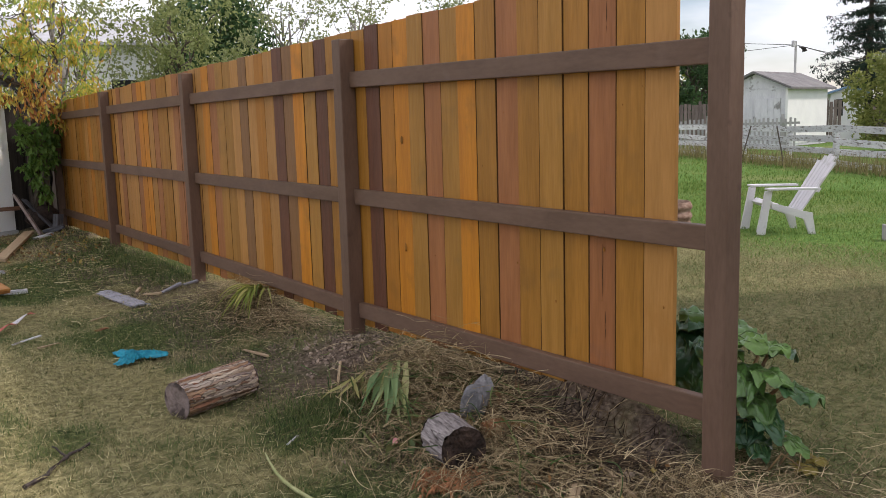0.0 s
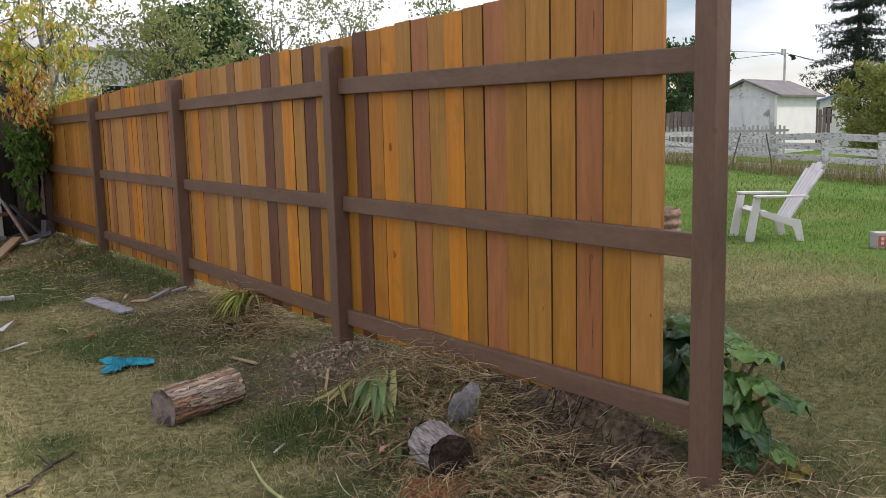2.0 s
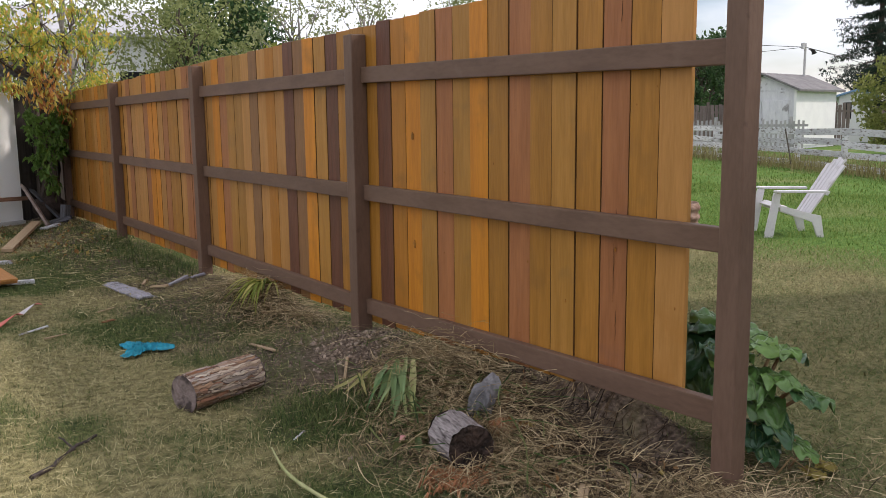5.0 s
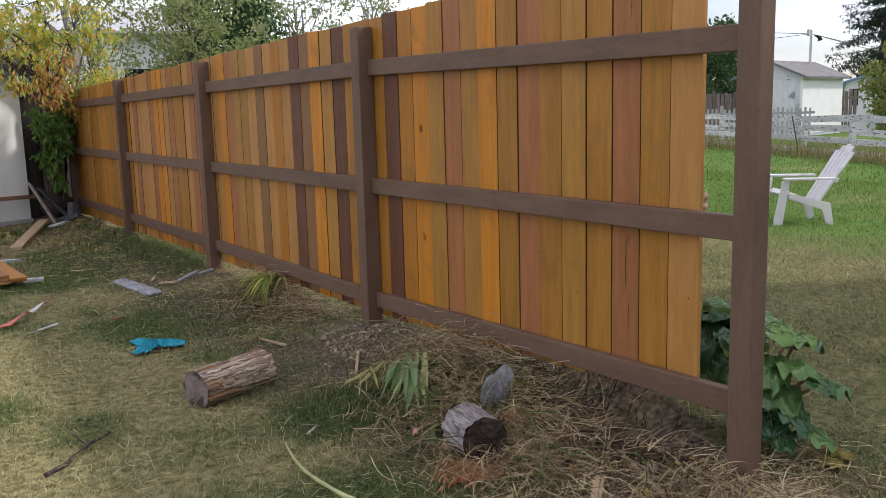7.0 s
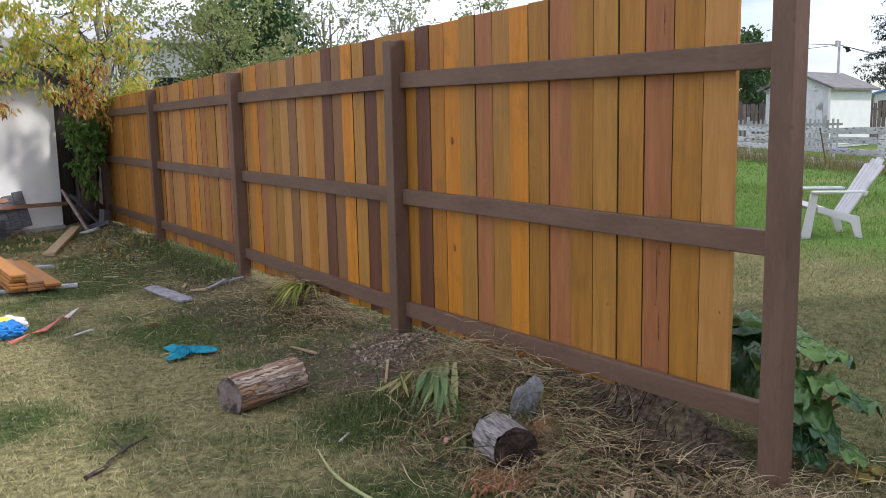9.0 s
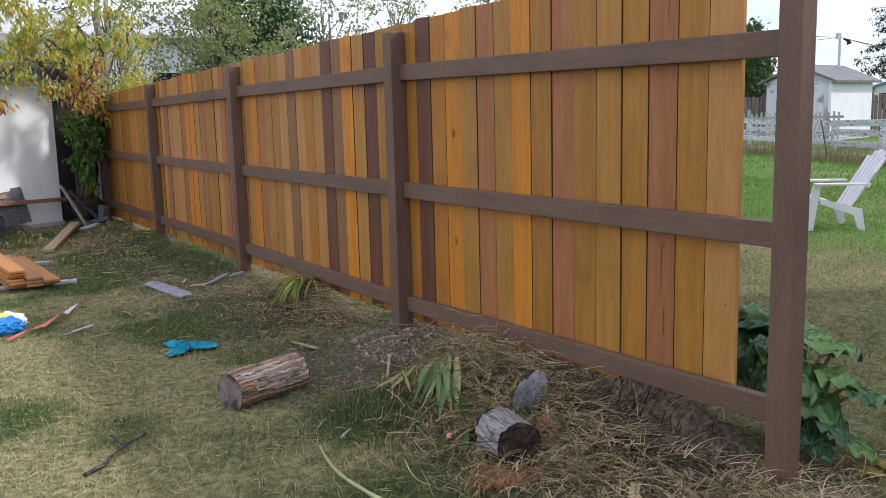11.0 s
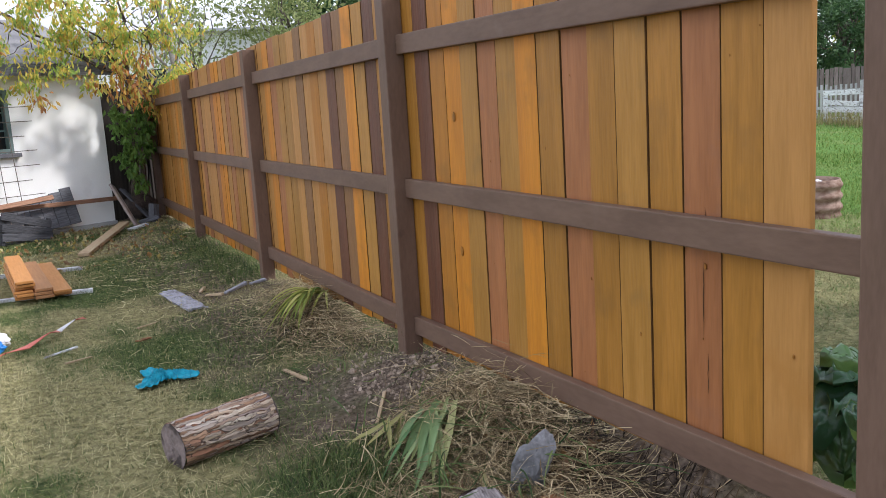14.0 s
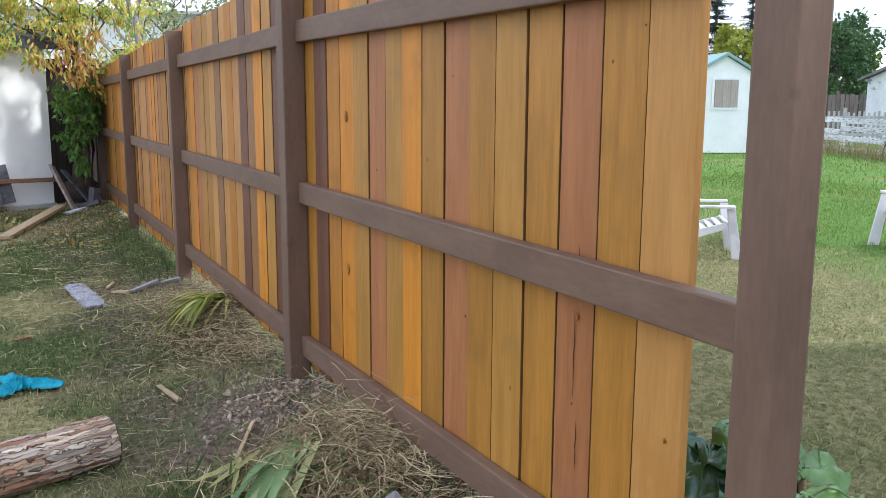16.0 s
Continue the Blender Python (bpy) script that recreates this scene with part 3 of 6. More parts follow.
part("fascia", boxm(-5.25, 0.25, -0.185, -0.162, 1.86, 2.0, 0.004), GREYWOOD, shed)
for x in (-0.15, -5.0):
    g1 = bmesh.new()
    a = [g1.verts.new(p) for p in ((x, 0, 1.952), (x, 3.6, 1.952), (x, 1.8, 2.55))]
    b = [g1.verts.new(v.co + Vector((0.15, 0, 0))) for v in a]
    g1.faces.new(a)
    g1.faces.new(b[::-1])
    for i in range(3):
        g1.faces.new((a[i], b[i], b[(i + 1) % 3], a[(i + 1) % 3]))
    part("gable", g1, STUCCO, shed)
# dark corner post of old boards beyond the shed, vine shade in their colour
old = thing("old_board_fence", "weathered board fence behind vines, vine shade in its dark colour", "fence", WALL)
for i in range(10):
    x = 0.03 + i * 0.120
    b = part("board", boxm(x, x + 0.125, 0.22 + 0.01 * (i % 3), 0.245 + 0.01 * (i % 3), 0.0, 1.62 + 0.05 * ((i * 7) % 4), 0.003), mat("vine_shaded_boards", (0.018, 0.014, 0.012), (0.045, 0.036, 0.03), 5, 0.95, GRAIN) if i == 0 else bpy.data.materials["vine_shaded_boards"], old)

# wire mesh leaning on the wall
trel = thing("wire_mesh_panel", "rusty welded wire mesh panel leaning on stucco wall", "wire mesh", WALL)
bm = bmesh.new()
for i in range(10):
    x = -2.7 + i * 0.155
    tube(bm, [(x + 0.02 * (i % 2), -0.30, 0.03), (x + 0.06, -0.03, 1.55)], [0.0045, 0.0045], 5)
part("upright_wires", bm, WIRE, trel)
bm = bmesh.new()
for i in range(9):
    f = 0.10 + i * 0.11
    tube(bm, [(-2.75, -0.30 + 0.27 * f, 0.03 + 1.52 * f), (-1.0 + 0.06 * f - 0.12 * ((i * 5) % 3 == 0), -0.30 + 0.27 * f, 0.03 + 1.52 * f)], [0.0045, 0.0045], 5)
part("cross_wires", bm, WIRE, trel)

# grey panel of boards and a crate propped on the wall
panel = thing("board_panel", "panel of weathered grey boards propped against the wall", "board panel", WALL @ pose(-1.42, -0.20, 0.04, -14, -5, 0))
for i in range(6):
    part("board", boxm(i * 0.143, i * 0.143 + 0.138, 0, 0.02, 0, 0.33 + 0.022 * i + 0.008 * (i % 2), 0.003), GREYWOOD, panel)
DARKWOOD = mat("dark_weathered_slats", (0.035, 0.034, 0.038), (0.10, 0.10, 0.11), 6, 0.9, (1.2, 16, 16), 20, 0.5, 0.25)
crate = thing("slatted_crate", "broken dark grey slatted wooden crate on the lawn", "crate", WALL @ pose(-1.66, -0.44, 0.01, 0, 4, 4))
for i, (z, tip) in enumerate(((0.05, 3), (0.16, 9), (0.29, 13))):
    s = part("slat", boxm(0, 0.60, 0, 0.018, 0, 0.085, 0.003), DARKWOOD, crate)
    s.location, s.rotation_euler = (0, 0, z), (0, radians(tip), 0)
for x in (0.0, 0.29, 0.56):
    part("upright", boxm(x, x + 0.04, 0.02, 0.05, 0.0, 0.33 - 0.1 * x, 0.003), DARKWOOD, crate)
for i in range(2):
    part("slat", boxm(0, 0.60, 0.22, 0.238, 0.05 + i * 0.14, 0.14 + i * 0.14, 0.003), DARKWOOD, crate)
part("base_board", boxm(0.0, 0.60, 0.05, 0.215, 0.0, 0.02, 0.003), DARKWOOD, crate)


def plank(name, label, p0, p1, w, t, material, category="plank", group="", roll=0):
    a, b = Vector(p0), Vector(p1)
    d = b - a
    bm = bmesh.new()
    box(bm, 0, d.length, -w / 2, w / 2, 0, t, min(0.004, t * 0.2))
    for v in bm.verts:
        v.co.z += 0.004 * math.sin(v.co.x * 3)
        if name == "stick":  # torn, tapering ends
            f = v.co.x / d.length
            v.co.y = v.co.y * (0.45 + 0.55 * math.sin(math.pi * (0.15 + 0.7 * f))) + 0.2 * w * math.sin(f * 5 + a.y * 9)
            v.co.z *= 0.6 + 0.4 * f
    ob = part(name, bm, material)
    ob.matrix_world = Matrix.Translation(a) @ d.to_track_quat("X", "Z").to_matrix().to_4x4() @ pose(0, 0, 0, roll)
    return tagged(ob, label, category, group)


def on(x, y, dz=0.0):
    return (x, y, height(x, y) + dz)


W0 = WALL @ Vector((-2.4, -0.36, 0.42))
W1 = WALL @ Vector((0.02, -0.06, 0.33))
plank("long_board", "long reddish board resting across crate and wall corner", W0, W1, 0.05, 0.03, REDWOOD, roll=90)
W0, W1 = WALL @ Vector((-2.3, -0.40, 0.38)), WALL @ Vector((-0.95, -0.30, 0.46))
plank("split_board", "split reddish timber lying across the grey crate", W0, W1, 0.055, 0.03, REDWOOD, roll=70)
plank("lumber_plank", "pale bare plank lying on the lawn", on(-1.14, 8.05, 0.012), on(-0.55, 9.95, 0.07), 0.11, 0.035, RAWWOOD)
plank("leaning_plank", "weathered grey plank leaning in the dark corner", on(-0.42, 9.95, 0.0), (-0.62, 10.38, 0.50), 0.11, 0.03, FENCEWOOD, roll=40)
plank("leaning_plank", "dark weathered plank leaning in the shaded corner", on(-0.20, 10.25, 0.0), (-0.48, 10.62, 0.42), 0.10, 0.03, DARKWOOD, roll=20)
plank("scrap_board", "short pale scrap board on the ground", on(-0.52, 9.78, 0.005), on(-0.30, 9.86, 0.01), 0.09, 0.025, PEELING)
plank("scrap_board", "short brown scrap board on the ground", on(-0.35, 10.12, 0.005), on(-0.12, 10.02, 0.05), 0.09, 0.05, GREYWOOD)
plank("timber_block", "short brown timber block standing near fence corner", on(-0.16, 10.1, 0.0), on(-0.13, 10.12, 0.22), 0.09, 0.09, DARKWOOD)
bm = bmesh.new()
bmesh.ops.create_icosphere(bm, subdivisions=3, radius=1)
for v in bm.verts:
    v.co *= 1 + 0.25 * noise.noise(v.co * 2.1)
bmesh.ops.scale(bm, vec=(0.20, 0.16, 0.17), verts=bm.verts)
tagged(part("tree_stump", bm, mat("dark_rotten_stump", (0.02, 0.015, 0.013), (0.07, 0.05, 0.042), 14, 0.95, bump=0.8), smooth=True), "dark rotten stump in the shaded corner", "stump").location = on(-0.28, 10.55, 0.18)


# ---- trees ----
def limb(bm, p0, p1, r0, r1, n=5, wob=0.08, seg=6):
    a, b = Vector(p0), Vector(p1)
    L = (b - a).length
    pts = [a.lerp(b, i / n) + (Vector((random.uniform(-1, 1), random.uniform(-1, 1), random.uniform(-1, 1))) * wob * L * math.sin(math.pi * i / n)) for i in range(n + 1)]
    tube(bm, pts, [r0 + (r1 - r0) * i / n for i in range(n + 1)], seg)
    return pts


VINE_LEAF = leaf_mat("turning_leaves", [(0.54, 0.50, 0.10), (0.26, 0.38, 0.08), (0.66, 0.55, 0.10), (0.32, 0.43, 0.10), (0.24, 0.34, 0.07), (0.62, 0.36, 0.11), (0.48, 0.48, 0.11), (0.70, 0.58, 0.11), (0.64, 0.52, 0.10), (0.40, 0.46, 0.11)], through_=0.5)
VINE_ORANGE = leaf_mat("orange_leaves", [(0.58, 0.38, 0.09), (0.50, 0.22, 0.06), (0.60, 0.46, 0.10), (0.36, 0.16, 0.06), (0.42, 0.38, 0.09)], through_=0.45)
GREEN_LEAF = leaf_mat("fresh_green_leaves", [(0.06, 0.13, 0.025), (0.17, 0.28, 0.06)], through_=0.35)
HEDGE_LEAF = leaf_mat("light_green_leaves", [(0.14, 0.18, 0.06), (0.34, 0.37, 0.15)], through_=0.45)
DARK_LEAF = leaf_mat("dark_green_leaves", [(0.03, 0.07, 0.025), (0.085, 0.15, 0.05)], through_=0.2)
BIRCH_LEAF = leaf_mat("pale_olive_leaves", [(0.20, 0.24, 0.11), (0.36, 0.38, 0.18)], through_=0.4)
OLIVE_LEAF = leaf_mat("olive_leaves", [(0.13, 0.17, 0.04), (0.32, 0.33, 0.10)], through_=0.35)
NEEDLE = leaf_mat("spruce_needles", [(0.012, 0.026, 0.018), (0.035, 0.06, 0.038)], rough=0.7, through_=0.1)
LIME_LEAF = leaf_mat("yellow_green_leaves", [(0.18, 0.22, 0.03), (0.34, 0.34, 0.05)], through_=0.4)

maple = thing("box_elder_tree", "slender tree with yellow and orange turning leaves beside shed", "tree")
bm = bmesh.new()
tips = []
for k, (tx, ty, tz, r) in enumerate(((-0.35, 10.62, 2.5, 0.045), (-0.15, 10.8, 3.2, 0.05), (-0.9, 10.2, 2.7, 0.03), (-1.7, 9.9, 2.5, 0.028), (-2.4, 9.7, 3.0, 0.028), (-0.05, 10.4, 2.2, 0.025), (-1.2, 10.4, 3.5, 0.03), (0.3, 10.8, 2.9, 0.022))):
    fork = (-0.34 + 0.07 * (k % 4), 10.50 + 0.06 * (k % 3), 1.55 + 0.08 * (k % 5))
    limb(bm, on(-0.34 + 0.06 * (k % 4), 10.52 + 0.06 * (k % 3), -0.05), fork, r, r * 0.7, 5, 0.03)
    tips.append(limb(bm, fork, (tx, ty, tz), r * 0.7, 0.006, 7, 0.06))
for pts in tips:
    for q in range(6):
        p = pts[random.randint(3, 7)]
        limb(bm, p, p + Vector((random.uniform(-0.6, 0.5), random.uniform(-0.6, 0.3), random.uniform(-0.3, 0.5))), 0.009, 0.003, 4, 0.12, 4)
part("trunk", bm, TRUNK, maple, smooth=True)
cen, rad, cnt = [], [], []
for pts in tips:
    for q in range(6):
        p = pts[random.randint(3, 7)]
        cen.append(tuple(p + Vector((random.uniform(-0.5, 0.5), random.uniform(-0.6, 0.3), random.uniform(-0.45, 0.3)))))
for x, y, z in ((-1.5, 9.7, 1.75), (-1.9, 9.5, 1.8), (-2.2, 9.5, 1.7), (-1.0, 9.9, 1.9), (-0.75, 9.9, 1.75), (-1.2, 9.7, 2.1), (-1.7, 9.6, 2.2), (-2.5, 9.4, 2.0), (-2.4, 9.4, 2.4), (-0.6, 10.1, 2.15), (-2.0, 9.7, 2.6), (-1.4, 9.9, 2.5), (-0.9, 10.0, 2.4), (-1.3, 9.8, 1.85), (-1.8, 9.7, 1.95), (-2.3, 9.6, 1.85), (-2.7, 9.5, 2.2), (-0.7, 10.1, 2.6), (-1.1, 10.0, 2.75), (-1.6, 9.9, 2.85), (-0.4, 10.3, 2.5)):
    cen.append((x, y, z))
rad = [(random.uniform(0.16, 0.30), random.uniform(0.16, 0.30), random.uniform(0.14, 0.24)) for _ in cen]
cnt = [int(random.uniform(62, 145)) for _ in cen]
leaf_cloud("crown", cen, rad, cnt, 0.075, VINE_LEAF, maple, droop=0.9, slim=0.36, shell=0.1)
cen = [(-0.45, 10.05, 1.75), (-0.25, 10.1, 1.7), (-0.3, 10.1, 1.55), (-0.12, 10.2, 1.65), (-0.65, 9.95, 1.72), (-0.15, 10.15, 1.9), (-0.4, 10.0, 1.9), (-0.05, 10.2, 1.45), (-1.3, 9.6, 1.6), (-1.75, 9.4, 2.0), (-2.1, 9.4, 2.2), (-2.3, 9.4, 1.95), (-1.9, 9.5, 2.5), (-0.1, 10.1, 2.05)]
leaf_cloud("outer_leaves", cen, [(0.22, 0.2, 0.18)] * len(cen), [66] * len(cen), 0.082, VINE_ORANGE, maple, droop=1.0, slim=0.36, shell=0.1)
cen = [(-0.36, 10.25, 1.25), (-0.40, 10.2, 1.05), (-0.30, 10.2, 0.9), (-0.36, 10.2, 0.72), (-0.20, 10.3, 1.1), (-0.46, 10.3, 1.4), (-0.2, 10.3, 1.35), (-0.28, 10.2, 0.55), (-0.48, 10.2, 1.22), (-0.10, 10.42, 1.2), (-0.08, 10.42, 1.45), (-0.12, 10.40, 0.95), (-0.42, 10.3, 0.85)]
leaf_cloud("lower_leaves", cen, [(0.13, 0.13, 0.16)] * len(cen), [62] * len(cen), 0.09, GREEN_LEAF, maple, droop=0.8, slim=0.45, shell=0.1)


def broadleaf(name, label, x, y, top, clumps, leaf, size, count, base_z=0.0, trunk_mat=TRUNK, spread_=1.0, r0=0.12, shell=0.35, low=0.35, slim=0.5):
    t = thing(name, label, "tree")
    bm = bmesh.new()
    cen, rad = [], []
    limb(bm, (x, y, base_z - 0.1), (x + random.uniform(-.2, .2), y, base_z + (top - base_z) * 0.8), r0, r0 * 0.3, 8, 0.03)
    for i in range(clumps):
        f = low + (1 - low) * (i + 0.5) / clumps
        a = i * 2.4 + random.uniform(-0.4, 0.4)
        rr = spread_ * (1.15 - 0.75 * abs(f - 0.55) * 1.6) * random.uniform(0.35, 1.0)
        c = Vector((x + rr * math.cos(a), y + rr * math.sin(a), base_z + (top - base_z) * f))
        limb(bm, (x, y, base_z + (top - base_z) * max(0.1, f - 0.25)), c, r0 * 0.35, r0 * 0.08, 4, 0.1, 4)
        cen.append(tuple(c))
        s = spread_ * random.uniform(0.24, 0.42)
        rad.append((s, s, s * 0.8))
    part("trunk", bm, trunk_mat, t, smooth=True)
    leaf_cloud("crown", cen, rad, [count // clumps] * clumps, size, leaf, t, shell=shell, slim=slim)
    return t


broadleaf("bushy_tree", "bushy light green tree behind the fence", 4.3, 18.6, 4.2, 34, HEDGE_LEAF, 0.11, 6500, spread_=1.6, r0=0.10, low=0.2)
broadleaf("bushy_tree", "bushy light green tree behind the fence", 2.2, 19.2, 4.2, 26, HEDGE_LEAF, 0.10, 2600, spread_=1.5, r0=0.08, low=0.2, shell=0.2)
broadleaf("dense_tree", "dense dark green rounded tree behind the fence", 7.2, 23.5, 4.9, 46, DARK_LEAF, 0.16, 15000, spread_=2.0, r0=0.15, low=0.15)
broadleaf("shrub", "low yellow green shrub behind the fence", 7.9, 20.5, 3.35, 16, LIME_LEAF, 0.11, 2600, spread_=1.0, r0=0.05, low=0.2)
broadleaf("sparse_tree", "sparse small leaved tree seen above the fence", 5.1, 14.6, 4.1, 30, BIRCH_LEAF, 0.075, 3000, spread_=1.25, r0=0.06, shell=0.1, trunk_mat=PALETRUNK, low=0.3)
broadleaf("sparse_tree", "sparse small leaved tree seen above the fence", 6.6, 14.2, 4.2, 30, BIRCH_LEAF, 0.075, 3000, spread_=1.2, r0=0.06, shell=0.1, trunk_mat=PALETRUNK, low=0.3)
broadleaf("sparse_tree", "leafy young tree seen above the fence", 8.6, 13.9, 4.3, 26, HEDGE_LEAF, 0.08, 2600, spread_=1.0, r0=0.06, shell=0.1, trunk_mat=PALETRUNK, low=0.3)
broadleaf("yard_tree", "green tree with grey trunk behind the shed", 1.0, 15.5, 4.4, 20, HEDGE_LEAF, 0.09, 1500, spread_=1.4, r0=0.10, shell=0.15, trunk_mat=PALETRUNK, low=0.35)
broadleaf("yard_tree", "green tree with grey trunk behind the shed", -2.5, 15.5, 4.4, 20, HEDGE_LEAF, 0.09, 1400, spread_=1.5, r0=0.10, shell=0.15, trunk_mat=PALETRUNK, low=0.35)
broadleaf("dark_tree", "dark green broadleaf tree beyond the old fences", 32.6, 27.0, 5.0, 40, DARK_LEAF, 0.22, 6500, spread_=2.2, r0=0.2, low=0.2)
broadleaf("dark_tree", "dark green broadleaf tree beyond the old fences", 27.0, 22.6, 3.9, 30, DARK_LEAF, 0.17, 5200, spread_=1.45, r0=0.15, low=0.25)
broadleaf("young_tree", "yellow green young tree beyond the painted shed", 35.5, 28.5, 4.3, 22, LIME_LEAF, 0.28, 2600, spread_=1.4, r0=0.1, low=0.3)
broadleaf("young_tree", "yellow green young tree beyond the white cabin", 24.0, 24.3, 4.0, 26, LIME_LEAF, 0.2, 4200, spread_=1.3, r0=0.1, low=0.25)
broadleaf("lilac_bush", "leafy olive green bush beside the old fence", 24.1, 12.4, 2.75, 36, OLIVE_LEAF, 0.13, 7500, spread_=1.35, r0=0.06, low=0.1)
broadleaf("lilac_bush", "leafy olive green bush beside the old fence", 22.6, 9.6, 2.4, 30, OLIVE_LEAF, 0.13, 5000, spread_=1.3, r0=0.06, low=0.1)


def spruce(x, y, h, r, dense=1.0):
    t = thing("spruce_tree", "tall dark spruce tree with drooping branches", "tree")
    bm = bmesh.new()
    limb(bm, (x, y, -0.2), (x, y, h), 0.02 * h, 0.03, 8, 0.004, 7)
    P, A, S = [], [], []
    levels = int(34 * dense)
    for i in range(levels):
        f = (i + 0.3) / levels
        z = h * (0.12 + 0.87 * f) + random.uniform(-0.1, 0.1)
        L = r * (1 - f) ** 0.8 * 1.05 + 0.12
        n = 7 if f < 0.7 else 5
        for k in range(n):
            a = 2 * math.pi * k / n + i * 0.7 + random.uniform(-0.35, 0.35)
            z += random.uniform(-0.014, 0.014) * h
            l_ = L * random.uniform(0.5, 1.15)
            d = Vector((math.cos(a), math.sin(a), -0.22 + 0.3 * f))
            p0, p1 = Vector((x, y, z)), Vector((x, y, z)) + d * l_
            tube(bm, [p0, p0.lerp(p1, 0.5) - Vector((0, 0, 0.03 * l_)), p1], [0.03, 0.02, 0.008], 4)
            m = int(34 * l_ / r) + 8
            for q in range(m):
                g = 0.12 + 0.9 * q / m
                P.append(p0.lerp(p1, g) + Vector((random.uniform(-.12, .12), random.uniform(-.12, .12), random.uniform(-.17, .04))) * r * 0.5)
    part("trunk", bm, TRUNK, t, smooth=True)
    p = np.array(P)
    leaf_cloud("needles", p, [0.045 * r] * len(p), [9] * len(p), 0.045 * r, NEEDLE, t, droop=0.9, slim=0.30, shell=0.0)


spruce(42.8, 24.05, 12.5, 2.8)
spruce(46.5, 19.5, 12.5, 3.1)
spruce(26.9, 28.6, 7.6, 1.25)
spruce(31.0, 30.6, 6.6, 1.1)


# ---- the yards beyond ----
def rot(p0, p1):
    d = Vector(p1) - Vector(p0)
    return Matrix.Translation(p0) @ Matrix.Rotation(math.atan2(d.y, d.x), 4, "Z"), d.length


def rail_fence(p0, p1, boards, h, label, material, spacing=2.4):
    m, L = rot(p0, p1)
    f = thing("rail_fence", label, "fence", m)
    n = max(1, round(L / spacing))
    for i in range(n + 1):
        lean = random.uniform(-3, 3)
        ps = part("post", boxm(-0.06, 0.06, 0.03, 0.13, -0.2, h - 0.01, 0.01), material, f)
        ps.location, ps.rotation_euler = (L * i / n, 0, 0), (0, radians(lean), 0)
    for i in range(n):
        for z, w in boards:
            b = part("board", boxm(0.01, L / n - 0.01, 0, 0.025, -w / 2, w / 2, 0.004), material, f)
            b.location, b.rotation_euler = (L * i / n, random.uniform(-0.005, 0.005), z + random.uniform(-0.045, 0.045)), (random.uniform(-.05, .05), random.uniform(-0.024, 0.024), 0)
    return f


WB = ((0.85, 0.14), (0.62, 0.13), (0.38, 0.14), (0.11, 0.13))
rail_fence((19.9, 17.4, 0), (16.9, 11.3, 0), WB, 0.90, "old board fence with peeling white paint", PEELING, 2.3)
rail_fence((16.9, 11.3, 0), (14.1, 5.9, 0), ((0.85, 0.15), (0.62, 0.15), (0.38, 0.14), (0.11, 0.13)), 0.90, "old board fence with peeling white paint", PEELING, 2.3)
for x, y, l_ in ((17.55, 12.9, 10), (16.5, 10.9, -8)):
    st = part("iron_stake", tube(bmesh.new(), [(0, 0, -0.1), (0, 0, 0.95)], [0.02, 0.018], 6), WIRE)
    st.location, st.rotation_euler = (x - 0.18, y + 0.05, 0), (0, 0, 0)
    st.rotation_euler = (radians(l_), radians(l_), 0)
    tagged(st, "rusty iron stake leaning on the white fence", "stake")


def picket_fence(p0, p1, h, w, gap, label, material):
    m, L = rot(p0, p1)
    f = thing("picket_fence", label, "fence", m)
    me = None
    n = int(L / (w + gap))
    for i in range(n):
        if me is None:
            ob = part("picket", boxm(0, w, 0, 0.02, 0.05, h, 0.003), material, f)
            me = ob.data
        else:
            ob = new("picket", me)
            ob.parent = f
        ob.location, ob.rotation_euler = (i * (w + gap), 0, random.uniform(-0.04, 0.04)), (0, random.uniform(-.012, .012), 0)
    for z in (h * 0.3, h * 0.8):
        part("rail", boxm(0, L, 0.022, 0.06, z, z + 0.08), material, f)
    for i in range(int(L / 2.4) + 1):
        part("post", boxm(i * 2.4, i * 2.4 + 0.1, 0.062, 0.16, -0.2, h + 0.12), material, f)


picket_fence((30.6, 15.2, 0), (36.0, 20.0, 0), 1.42, 0.13, 0.012, "tall grey weathered picket fence", FENCEWOOD)
picket_fence((22.3, 24.5, 0), (30.0, 17.6, 0), 1.62, 0.13, 0.02, "tall brown weathered picket fence", FENCEWOOD)
picket_fence((20.4, 19.6, 0), (24.0, 15.6, 0), 1.05, 0.07, 0.07, "low pale picket fence behind the white fence", mat("pale_grey_pickets", (0.36, 0.35, 0.35), (0.48, 0.47, 0.47), 4, 0.9, (6, 6, 1)))


